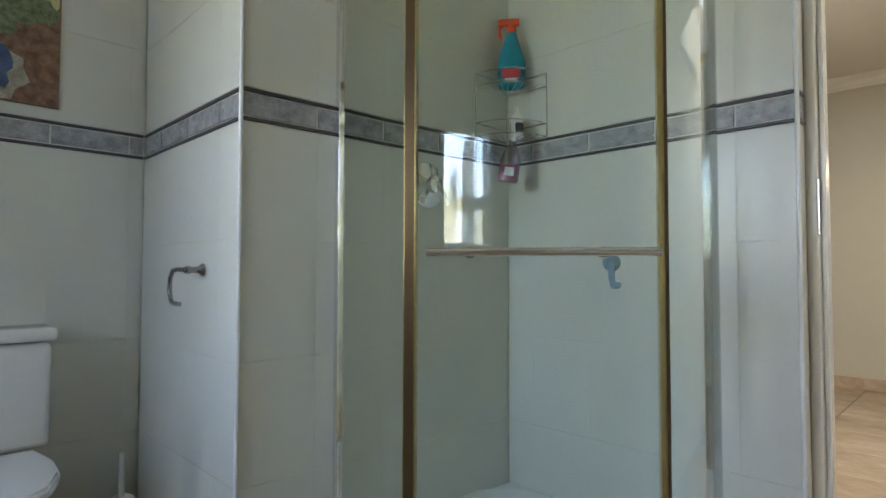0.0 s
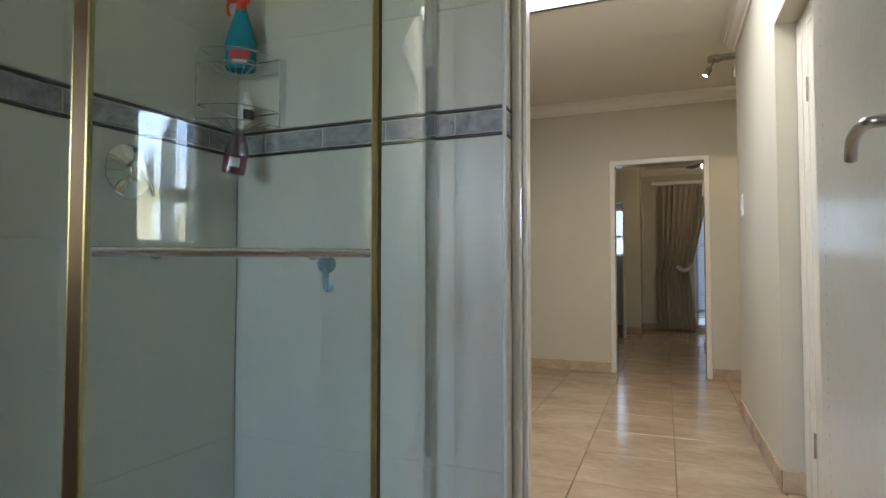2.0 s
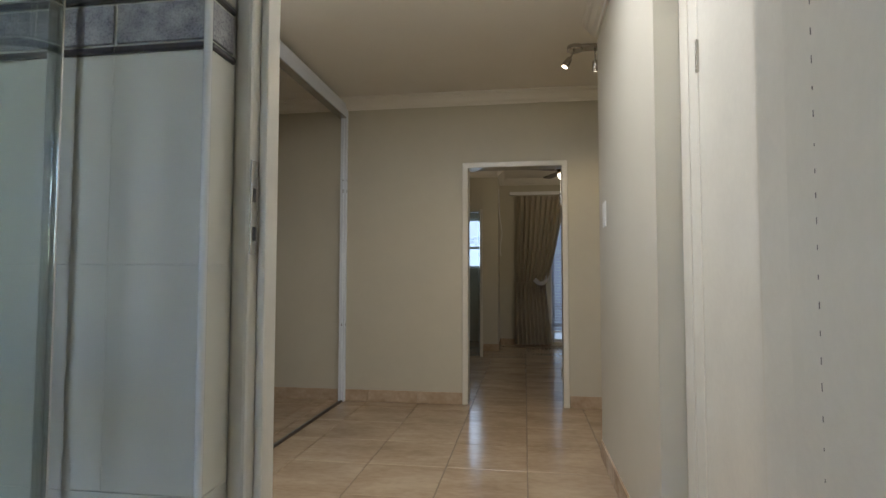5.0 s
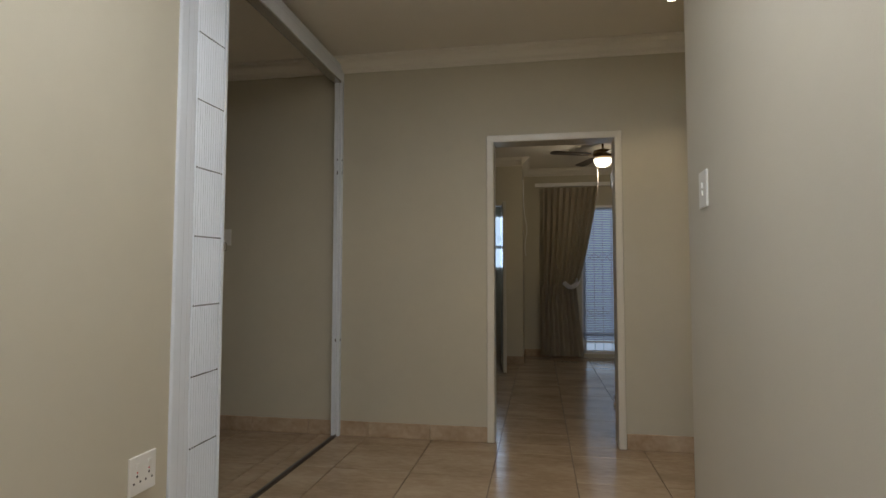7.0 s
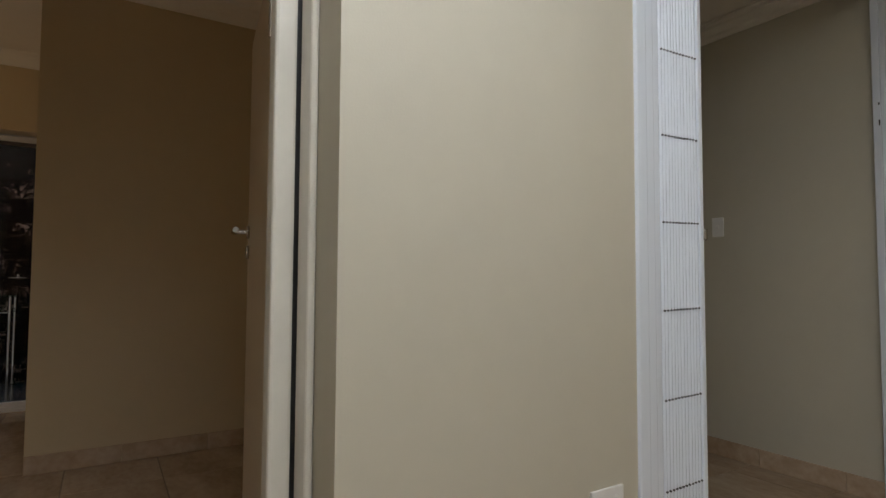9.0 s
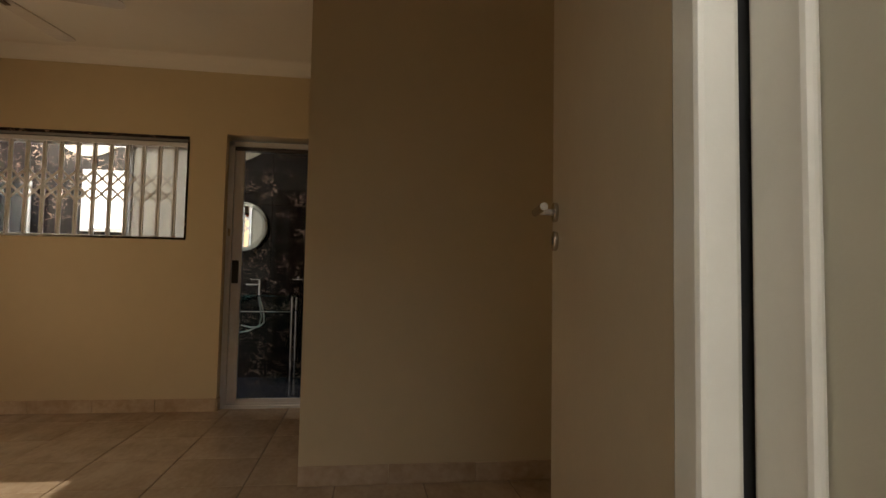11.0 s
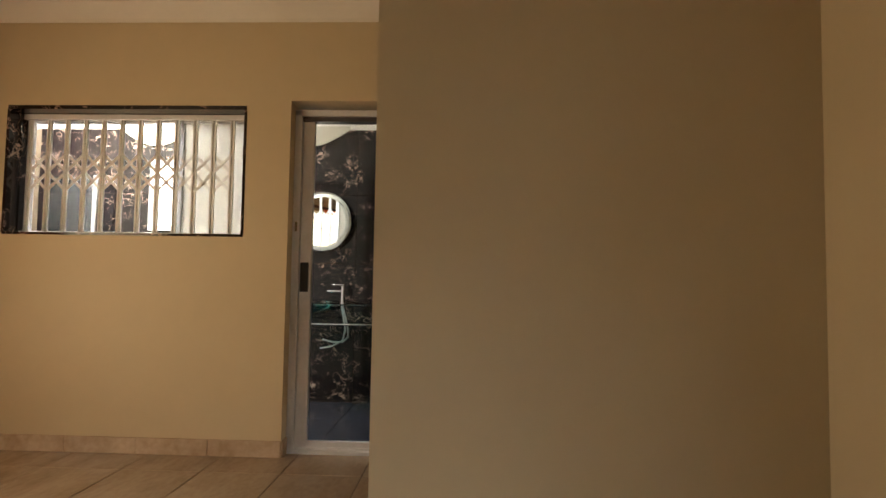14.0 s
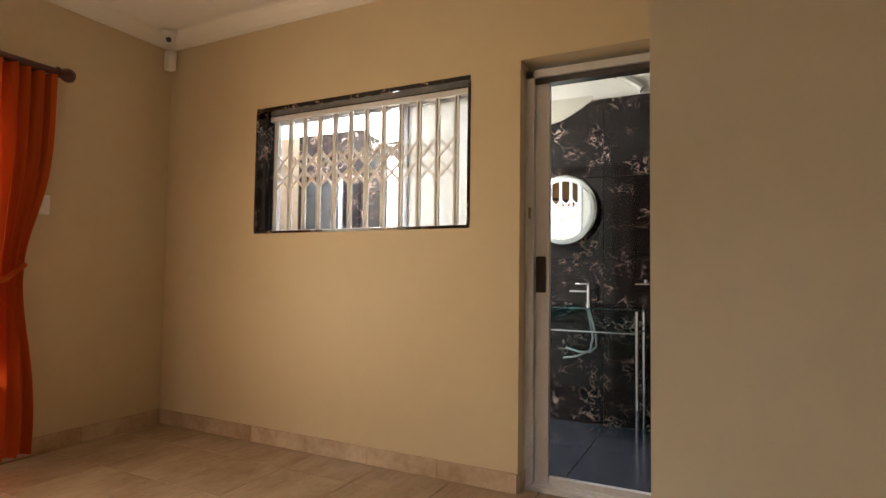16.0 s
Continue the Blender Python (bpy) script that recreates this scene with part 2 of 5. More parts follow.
def add_box(bm, x0, x1, y0, y1, z0, z1, bevel=0.0, segs=2):
    got = bmesh.ops.create_cube(bm, size=1, matrix=Matrix.LocRotScale(((x0 + x1) / 2, (y0 + y1) / 2, (z0 + z1) / 2), None, (abs(x1 - x0), abs(y1 - y0), abs(z1 - z0))))
    if bevel:
        ed = {e for v in got["verts"] for e in v.link_edges}
        bmesh.ops.bevel(bm, geom=list(ed), offset=bevel, segments=segs, affect="EDGES", profile=0.5)
    return bm


def bx(x0, x1, y0, y1, z0, z1, bevel=0.0, segs=2):
    return add_box(bmesh.new(), x0, x1, y0, y1, z0, z1, bevel, segs)


def boxes(rows, bevel=0.0):
    bm = bmesh.new()
    for r in rows:
        add_box(bm, *r, bevel=bevel)
    return bm


def add_rod(bm, a, b, r, r2=None, seg=16):
    a, b = Vector(a), Vector(b)
    d = b - a
    m = Matrix.Translation((a + b) / 2) @ d.to_track_quat("Z", "Y").to_matrix().to_4x4()
    bmesh.ops.create_cone(bm, cap_ends=True, segments=seg, radius1=r, radius2=r if r2 is None else r2, depth=d.length, matrix=m)
    return bm


def rod(a, b, r, r2=None, seg=16):
    return add_rod(bmesh.new(), a, b, r, r2, seg)


def add_lathe(bm, profile, m=Matrix.Identity(4), seg=28):
    rings = []
    for r, z in profile:
        rings.append([bm.verts.new(m @ Vector((r * math.cos(2 * math.pi * i / seg), r * math.sin(2 * math.pi * i / seg), z))) for i in range(seg)])
    for a, b in zip(rings, rings[1:]):
        for i in range(seg):
            bm.faces.new((a[i], a[(i + 1) % seg], b[(i + 1) % seg], b[i]))
    bm.faces.new(rings[0][::-1])
    bm.faces.new(rings[-1])
    return bm


def lathe(profile, m=Matrix.Identity(4), seg=28):
    return add_lathe(bmesh.new(), profile, m, seg)


def add_tube(bm, pts, r, seg=10):
    pts = [Vector(p) for p in pts]
    rings = []
    for i, p in enumerate(pts):
        d = (pts[min(i + 1, len(pts) - 1)] - pts[max(i - 1, 0)]).normalized()
        q = d.to_track_quat("Z", "Y").to_matrix()
        rings.append([bm.verts.new(p + q @ Vector((r * math.cos(2 * math.pi * k / seg), r * math.sin(2 * math.pi * k / seg), 0))) for k in range(seg)])
    for a, b in zip(rings, rings[1:]):
        off = min(range(seg), key=lambda s: sum((a[k].co - b[(k + s) % seg].co).length for k in range(seg)))
        for k in range(seg):
            bm.faces.new((a[k], a[(k + 1) % seg], b[(k + 1 + off) % seg], b[(k + off) % seg]))
    bm.faces.new(rings[0][::-1])
    bm.faces.new(rings[-1])
    return bm


def tube(pts, r, seg=10):
    return add_tube(bmesh.new(), pts, r, seg)


def prism(poly, z0, z1):
    bm = bmesh.new()
    lo = [bm.verts.new((x, y, z0)) for x, y in poly]
    hi = [bm.verts.new((x, y, z1)) for x, y in poly]
    bm.faces.new(lo[::-1])
    bm.faces.new(hi)
    for i in range(len(poly)):
        j = (i + 1) % len(poly)
        bm.faces.new((lo[i], lo[j], hi[j], hi[i]))
    return bm


def sweep(profile, a, b, up=(0, 0, 1), side=(1, 0, 0)):
    """A moulding: profile points (out, up) drawn from a to b, out along side."""
    bm = bmesh.new()
    a, b, up, side = Vector(a), Vector(b), Vector(up), Vector(side)
    ends = [[bm.verts.new(p + side * o + up * u) for o, u in profile] for p in (a, b)]
    n = len(profile)
    for i in range(n):
        bm.faces.new((ends[0][i], ends[0][(i + 1) % n], ends[1][(i + 1) % n], ends[1][i]))
    bm.faces.new(ends[0][::-1])
    bm.faces.new(ends[1])
    return bm


# ---- the large structure ----
H = 2.70
structure("ground", boxes([(-9, 4, -3, 13, -0.30, -0.02)]), GROUT, "dark cement screed under all the floor tiles", "floor")

structure("wall_bath_toilet", boxes([(-2.60, -2.53, -1.45, 0.98, 0, H)]), WGROUT, "plastered wall carrying cream bathroom tiles behind the toilet", "wall")
structure("wall_shower_side", prism([(-2.53, 0.832), (-1.632, 0.832), (-1.560, 2.04), (-1.78, 2.04), (-1.78, 0.98), (-2.53, 0.98)], 0, H), WGROUT, "thick tiled pier between toilet and shower", "wall")
structure("wall_bath_corridor", boxes([(-1.632, -0.437, 2.042, 2.16, 0, H), (0.50, 1.9, 2.042, 2.16, 0, H), (-0.437, 0.50, 2.042, 2.16, 2.08, H)]), WGROUT, "bathroom wall with the doorway to the corridor", "wall")
structure("wall_bath_window", boxes([(-2.53, -1.86, -1.45, -1.25, 0, H), (-0.40, 1.9, -1.45, -1.25, 0, H), (-1.86, -0.40, -1.45, -1.25, 0, 1.15), (-1.86, -0.40, -1.45, -1.25, 2.02, H)]), WGROUT, "bathroom wall with the curtained window", "wall")
structure("wall_bath_east", boxes([(0.62, 0.80, -1.25, 2.042, 0, H)]), WGROUT, "plain cream bathroom wall", "wall")
# thin painted skins on the corridor side
structure("wall_corridor_south", boxes([(-1.51, -0.46, 2.16, 2.175, 0, H), (0.50, 0.70, 2.16, 2.175, 0, H), (-0.46, 0.50, 2.16, 2.175, 2.12, H)]), PAINT, "beige painted plaster round the bathroom doorway", "wall")
structure("wall_corridor_west", boxes([(-1.78, -1.51, 3.16, 4.20, 0, H), (-1.78, -1.51, 2.04, 2.10, 0, H), (-1.78, -1.51, 2.10, 3.16, 2.16, H), (-1.60, -1.552, 4.20, 6.0, 2.655, H)]), PAINT, "beige painted corridor wall with a deep door opening", "wall")
structure("wall_corridor_east", boxes([(0.548, 0.76, 3.245, 4.75, 0, H), (0.548, 0.76, 2.16, 2.38, 0, H), (0.548, 0.76, 2.38, 3.245, 2.18, H)]), PAINT_DAYLIT, "beige corridor wall with the skylight's paleness put into its colour", "wall")
structure("wall_corridor_east_return", boxes([(0.76, 2.1, 4.57, 4.75, 0, H), (2.1, 2.25, 4.57, 6.0, 0, H)]), PAINT, "plain beige wall closing the side passage", "wall")
structure("wall_far", boxes([(-3.2, -0.41, 6.0, 6.14, 0, H), (0.415, 2.25, 6.0, 6.14, 0, H), (-0.41, 0.415, 6.0, 6.14, 2.055, H)]), PAINT, "beige end wall with the bedroom doorway", "wall")
# walls added out of view to close the space behind the folding door
structure("wall_alcove", boxes([(-3.2, -3.05, 4.2, 6.0, 0, H), (-3.05, -1.78, 4.05, 4.2, 0, H)]), PAINT, "unseen beige wall closing the space behind the folding door", "wall")
structure("ceiling_alcove", boxes([(-3.2, -1.55, 4.05, 6.0, H, 2.76)]), CEIL, "white painted ceiling of the space behind the folding door", "ceiling")
# ceilings with the skylight shaft
SX0, SX1, SY0, SY1 = -1.02, 0.40, 2.58, 3.785
structure("ceiling_corridor", boxes([(-1.55, 2.25, 2.1, SY0, H, 2.76), (-1.55, 2.25, SY1, 6.1, H, 2.76), (-1.55, SX0, SY0, SY1, H, 2.76), (SX1, 2.25, SY0, SY1, H, 2.76)]), CEIL, "white corridor ceiling with a cut skylight opening", "ceiling")
structure("skylight_shaft", boxes([(SX0 - 0.03, SX0, SY0, SY1, 2.70, 2.90), (SX1, SX1 + 0.03, SY0, SY1, 2.70, 2.90), (SX0, SX1, SY0 - 0.03, SY0, 2.70, 2.90), (SX0, SX1, SY1, SY1 + 0.03, 2.70, 2.90)]), CEIL, "white boxed shaft of the skylight", "skylight")
structure("skylight_diffuser", boxes([(SX0, SX1, SY0, SY1, 2.715, 2.722)]), SKYGLOW, "opal skylight sheet bright with daylight", "skylight")
structure("ceiling_bath", boxes([(-2.72, 1.5, -1.45, 2.1, H, 2.76)]), CEIL, "white bathroom ceiling", "ceiling")
structure("ceiling_bedroom", boxes([(-2.4, 3.1, 6.1, 11.3, H, 2.76)]), CEIL, "white bedroom ceiling", "ceiling")
structure("ceiling_lounge", boxes([(-6.1, -1.55, -1.5, 4.1, 2.85, 2.91)]), CEIL, "cream plastered ceiling of the lounge", "ceiling")

# lounge (the room with the barred window)
RX = -5.843
structure("wall_lounge_west", boxes([(RX - 0.20, RX, -1.45, -0.316, 0, 2.86), (RX - 0.20, RX, -0.316, 1.259, 0, 1.365), (RX - 0.20, RX, -0.316, 1.259, 2.20, 2.86), (RX - 0.20, RX, 1.259, 1.545, 0, 2.86), (RX - 0.20, RX, 1.545, 2.56, 2.238, 2.86), (RX - 0.20, RX, 2.56, 3.9, 0, 2.86)]), PAINT2, "warm beige wall with barred window and sliding door", "wall")
structure("wall_lounge_south", boxes([(RX, -4.72, -1.45, -1.20, 0, 2.86), (-2.95, -2.602, -1.45, -1.20, 0, 2.86), (-4.72, -2.95, -1.45, -1.20, 2.25, 2.86)]), PAINT2, "warm beige wall behind the orange curtains", "wall")
structure("wall_lounge_pier", boxes([(-4.29, -4.138, 2.375, 3.77, 0, 2.86)]), PAINT2, "plain beige wall with a sharp outer corner", "wall")
structure("wall_lounge_north", boxes([(RX, -1.78, 3.77, 3.93, 0, 2.86)]), PAINT2, "plain beige lounge wall beside the open door", "wall")
structure("wall_lounge_east", boxes([(-1.80, -1.782, 3.18, 3.77, 0, 2.86), (-1.80, -1.782, 2.10, 3.18, 2.16, 2.86)]), PAINT2, "beige lounge wall round the doorway", "wall")
structure("wall_lounge_outer", boxes([(-1.80, -1.782, 0.982, 2.10, 0, 2.86), (-2.62, -1.80, 0.982, 1.0, 0, 2.86), (-2.62, -2.602, -1.2, 0.982, 0, 2.86)]), PAINT2, "plain beige lounge wall backing on the bathroom", "wall")

# bedroom
structure("wall_bedroom_north", boxes([(-0.33, 0.5, 10.35, 10.5, 0, H), (0.5, 2.0, 10.35, 10.5, 2.15, H), (2.0, 3.1, 10.35, 10.5, 0, H), (0.5, 2.0, 10.35, 10.5, 0, 0.05)]), PAINT, "beige bedroom wall with a tall window", "wall")
structure("wall_bedroom_pier", boxes([(-0.56, -0.31, 9.55, 10.5, 0, H), (-2.4, -1.42, 9.55, 9.7, 0, H), (-1.42, -0.56, 9.55, 9.7, 2.08, H)]), PAINT, "beige bedroom pier beside an inner doorway", "wall")
structure("wall_bedroom_side", boxes([(-2.4, -2.25, 6.14, 9.55, 0, H), (2.95, 3.1, 6.14, 10.35, 0, H)]), PAINT, "plain beige bedroom side walls", "wall")
structure("wall_bedroom_inner", boxes([(-2.4, -1.30, 10.85, 11.0, 0, H), (-0.60, -0.31, 10.5, 11.0, 0, H), (-1.30, -0.60, 10.85, 11.0, 0, 1.25), (-1.30, -0.60, 10.85, 11.0, 2.12, H), (-2.4, -2.25, 9.7, 10.85, 0, H)]), PAINT, "wall of the little room with a bright window", "wall")

# marble bathroom
MX = -7.40
structure("wall_marble_back", boxes([(MX - 0.20, MX - 0.012, -2.0, 3.2, 0, 2.47)]), GROUT, "wall carrying black marble tiles", "wall")
structure("wall_marble_upper", boxes([(MX - 0.20, MX - 0.06, -2.0, 3.2, 2.47, 3.1)]), CEIL, "cream plaster above the marble tiles", "wall")
structure("wall_marble_sides", boxes([(MX, RX - 0.2, -2.0, -1.85, 0, 3.1), (MX, RX - 0.2, 2.75, 2.9, 0, 3.1)]), MARBLE, "black marble side walls of the wet room", "wall")
structure("ceiling_marble", boxes([(MX - 0.2, RX - 0.2, -2.0, -1.25, 3.0, 3.1), (MX - 0.2, RX - 0.2, 0.0, 2.9, 3.0, 3.1), (MX - 0.2, -7.2, -1.25, 0.0, 3.0, 3.1), (-6.25, RX - 0.2, -1.25, 0.0, 3.0, 3.1)]), CEIL, "cream ceiling with an opening for the added lamp", "ceiling")
# glowing sheet added out of view to brighten the marble bathroom
structure("marble_glow_sheet", boxes([(-7.2, -6.25, -1.25, 0.0, 3.12, 3.13)]), DAYWHITE, "unseen glowing sheet added above the marble bathroom", "skylight")
structure("wall_marble_front", boxes([(RX - 0.26, RX - 0.202, -2.0, -0.36, 0, 3.1), (RX - 0.26, RX - 0.202, -0.36, 1.30, 0, 1.36), (RX - 0.26, RX - 0.202, -0.36, 1.30, 2.21, 3.1), (RX - 0.26, RX - 0.202, 1.30, 1.52, 0, 3.1), (RX - 0.26, RX - 0.202, 1.52, 2.56, 2.24, 3.1)]), CEIL, "cream plaster inside the marble bathroom", "wall")

# outside sheets seen through the windows
structure("backdrop_bedroom", boxes([(0.2, 2.6, 10.9, 10.92, -0.1, 2.6)]), glow("shaded_daylight_outside", (0.62, 0.78, 1.0), 0.65), "bright daylight beyond the bedroom window", "backdrop")
structure("backdrop_inner", boxes([(-1.6, -0.3, 11.2, 11.22, 0.9, 2.5)]), DAYGLOW, "bright daylight beyond the small window", "backdrop")
structure("backdrop_bath", boxes([(-2.3, 0.1, -1.62, -1.60, 0.9, 2.4)]), DAYGLOW, "bright daylight beyond the bathroom window", "backdrop")

# cornices
CORN = [(0, 0), (0.012, 0), (0.018, 0.018), (0.04, 0.028), (0.062, 0.06), (0.074, 0.066), (0.078, 0.085), (0.095, 0.09), (0.095, 0.10), (0, 0.10)]


def cornice(a, b, side):
    structure("cornice", sweep(CORN, a, b, side=side), CEIL, "white moulded cornice under the ceiling", "cornice", smooth=False)


cornice((-1.55, 6.0, 2.60), (2.1, 6.0, 2.60), (0, -1, 0))
cornice((0.548, 2.175, 2.60), (0.548, 4.75, 2.60), (-1, 0, 0))
cornice((0.548, 4.75, 2.60), (2.1, 4.75, 2.60), (0, 1, 0))
cornice((-1.51, 2.175, 2.60), (-1.51, 4.2, 2.60), (1, 0, 0))
cornice((-3.05, 6.0, 2.60), (-1.60, 6.0, 2.60), (0, -1, 0))
cornice((-0.31, 10.35, 2.60), (3.0, 10.35, 2.60), (0, -1, 0))
cornice((-0.31, 9.45, 2.60), (-0.31, 10.35, 2.60), (1, 0, 0))
cornice((-2.25, 9.55, 2.60), (-0.31, 9.55, 2.60), (0, -1, 0))

COVE = [(0, 0), (0.010, 0), (0.030, 0.012), (0.062, 0.040), (0.085, 0.072), (0.095, 0.092), (0.110, 0.100), (0, 0.100)]
for a, b, sd_ in (((RX, -1.2, 2.75), (RX, 3.77, 2.75), (1, 0, 0)), ((RX, -1.2, 2.75), (-2.62, -1.2, 2.75), (0, 1, 0)), ((-4.138, 2.375, 2.75), (-4.138, 3.77, 2.75), (1, 0, 0)), ((-4.138, 3.77, 2.75), (-1.80, 3.77, 2.75), (0, -1, 0))):
    structure("cornice", sweep(COVE, a, b, side=sd_), CEIL, "plain cream cove under the lounge ceiling", "cornice")

# ---- doors ----
def smooth_path(pts, k=5):
    """Points along a smooth curve through pts."""
    p = [Vector(q) for q in pts]
    out = []
    for i in range(len(p) - 1):
        a, b, c, d = p[max(i - 1, 0)], p[i], p[i + 1], p[min(i + 2, len(p) - 1)]
        for j in range(k):
            t = j / k
            out.append(0.5 * (2 * b + (c - a) * t + (2 * a - 5 * b + 4 * c - d) * t * t + (3 * b - a - 3 * c + d) * t ** 3))
    return out + [p[-1]]


def lever_handle(parent, x, y, z, nx, ny, dx, dy, straight=False):
    """Lever on a round rose, with a key rose under it. n: out of the leaf; d: the way the lever points."""
    n, d = Vector((nx, ny, 0)).normalized(), Vector((dx, dy, 0)).normalized()
    c = Vector((x, y, z))
    q = n.to_track_quat("Z", "Y").to_matrix().to_4x4()
    part("rose", lathe([(0.0255, 0), (0.0265, 0.003), (0.0265, 0.009), (0.024, 0.011), (0.012, 0.011)], Matrix.Translation(c) @ q), STEEL, parent, "round brushed steel rose")
    pts = [c + n * 0.008, c + n * 0.045, c + n * 0.055 + d * 0.008, c + n * 0.057 + d * 0.03 + Vector((0, 0, 0.001)), c + n * 0.057 + d * 0.072 - Vector((0, 0, 0.003)), c + n * 0.056 + d * 0.096 - Vector((0, 0, 0.008)), c + n * 0.054 + d * 0.116 - Vector((0, 0, 0.020)), c + n * 0.052 + d * 0.129 - Vector((0, 0, 0.036))]
    if straight:
        part("neck", rod(c + n * 0.008, c + n * 0.055, 0.009, seg=18), STEEL, parent, "steel neck")
        part("lever", lathe([(0.001, 0), (0.0095, 0.0), (0.0108, 0.0012), (0.0108, 0.1288), (0.0095, 0.13), (0.001, 0.13)], Matrix.Translation(c + n * 0.056 - d * 0.012) @ d.to_track_quat("Z", "Y").to_matrix().to_4x4()), STEEL, parent, "straight round steel lever")
    else:
        part("lever", tube(smooth_path(pts), 0.0098, 18), STEEL, parent, "curved brushed steel lever")
    k = c - Vector((0, 0, 0.078))
    kr = part("key_rose", lathe([(0.0255, 0), (0.0265, 0.003), (0.0265, 0.009), (0.024, 0.011), (0.004, 0.011)], Matrix.Translation(k) @ q), STEEL, parent, "round brushed steel keyhole rose")
    s = Vector((-n.y, n.x, 0))
    bm = bmesh.new()
    bmesh.ops.create_cube(bm, size=1, matrix=Matrix.Translation(k + n * 0.0112) @ Matrix((( s.x, n.x, 0, 0), (s.y, n.y, 0, 0), (0, 0, 1, 0), (0, 0, 0, 1))) @ Matrix.Diagonal((0.005, 0.002, 0.022, 1)))
    part("keyhole", bm, BLACK, kr, "dark keyhole slot", smooth=False)


def leaf(parent, hinge, latch, width=None, top=2.03, dotted=False, label="cream painted flush door leaf", material=GLOSSW):
    """A flush door leaf from hinge to latch (plan points), 40 mm thick; returns leaf, direction and normal."""
    h, l = Vector((*hinge, 0)), Vector((*latch, 0))
    d = (l - h).normalized()
    w = (l - h).length
    n = Vector((d.y, -d.x, 0))
    m = Matrix(((d.x, n.x, 0, h.x), (d.y, n.y, 0, h.y), (0, 0, 1, 0), (0, 0, 0, 1)))
    bm = bx(0, w, -0.02, 0.02, 0.008, top, 0.003, 1)
    bm.transform(m)
    lf = part("door_leaf", bm, material, parent, label, smooth=False)
    if dotted:
        for u in (0.085, w - 0.075):
            bm = bmesh.new()
            z = 0.06
            random.seed(int(u * 1000))
            while z < top - 0.05:
                s = random.uniform(0.004, 0.010)
                add_box(bm, u - 0.0006 + random.uniform(-0.001, 0.0), u + 0.0006, 0.0195, 0.0204, z, z + s)
                z += random.uniform(0.03, 0.038)
            bm.transform(m)
            part("stile_joint", bm, BAND_DARK, lf, "dotted crack in the paint along the stile", smooth=False)
    return lf, d, n


def hinge_pair(parent, x, y, ux, uy, zs=(0.27, 1.78)):
    for z in zs:
        hb = part("hinge", bx(x - 0.004, x + 0.004, y - 0.004, y + 0.004, z - 0.05, z + 0.05), STEEL, parent, "steel butt hinge", smooth=False)
        part("knuckle", rod((x + ux, y + uy, z - 0.052), (x + ux, y + uy, z + 0.052), 0.0065, seg=10), STEEL, hb, smooth=True)



# bathroom door
d1 = tagged(new("door_1"), "open cream enamelled bathroom door with steel lever", "door", kind="structure")
part("door_jamb", boxes([(-0.436, -0.402, 2.118, 2.20, 0, 2.08)], 0.007), GLOSSW, d1, "cream painted timber jamb", smooth=False)
part("door_jamb", boxes([(0.472, 0.512, 2.022, 2.185, 0, 2.08)], 0.006), GLOSSW, d1, "cream painted timber jamb", smooth=False)
part("door_stop", boxes([(-0.402, -0.386, 2.150, 2.20, 0, 2.05)], 0.003), GLOSSW, d1, smooth=False)
part("door_head", boxes([(-0.432, 0.512, 2.022, 2.185, 2.04, 2.10)], 0.006), GLOSSW, d1, "cream painted timber head", smooth=False)
st = part("strike_plate", bx(-0.4025, -0.3995, 2.121, 2.143, 1.13, 1.30), STEEL, d1, "steel strike plate", smooth=False)
part("strike_hole", bx(-0.3996, -0.399, 2.126, 2.138, 1.155, 1.18), BLACK, st, smooth=False)
part("strike_hole", bx(-0.3996, -0.399, 2.126, 2.138, 1.225, 1.25), BLACK, st, smooth=False)
lf1, ld, ln = leaf(d1, (0.456, 2.0), (0.418, 1.208), dotted=True)
face = 1 if ln.x < 0 else -1
nv = ln * face
hp = Vector((0.418, 1.208, 0)) - ld * 0.058 + nv * 0.02
lever_handle(lf1, hp.x, hp.y, 1.249, nv.x, nv.y, -ld.x, -ld.y)
lever_handle(lf1, hp.x - nv.x * 0.04, hp.y - nv.y * 0.04, 1.249, -nv.x, -nv.y, -ld.x, -ld.y)
ec = Vector((0.418, 1.208, 0)) + ld * 0.0012
mm = Matrix(((nv.x, ld.x, 0, ec.x), (nv.y, ld.y, 0, ec.y), (0, 0, 1, 0), (0, 0, 0, 1)))


def on_edge(x0, x1, y0, y1, z0, z1):
    bm = bx(x0, x1, y0, y1, z0, z1)
    bm.transform(mm)
    return bm


# edge strip in a darker olive than the enamelled faces
part("leaf_edge", on_edge(-0.0195, 0.0195, -0.001, -0.0002, 0.012, 2.026), EDGE_OLIVE, lf1, "dull olive door edge", smooth=False)
lp = part("lock_plate", on_edge(-0.011, 0.011, -0.001, 0.001, 1.122, 1.316), WORN, lf1, "worn steel lock face plate", smooth=False)
part("latch", on_edge(-0.007, 0.007, 0, 0.010, 1.235, 1.265), STEEL, lp, "steel spring latch", smooth=False)
part("bolt_hole", on_edge(-0.006, 0.006, 0.0005, 0.0016, 1.185, 1.215), BLACK, lp, smooth=False)
for zz in (1.134, 1.303):
    part("screw", lathe([(0.005, 0), (0.004, 0.001), (0.001, 0.001)], mm @ Matrix.Translation((0, 0.001, zz)) @ Matrix.Rotation(radians(-90), 4, "X"), 12), STEEL, lp)
hinge_pair(d1, 0.474, 2.015, -0.004, -0.012)

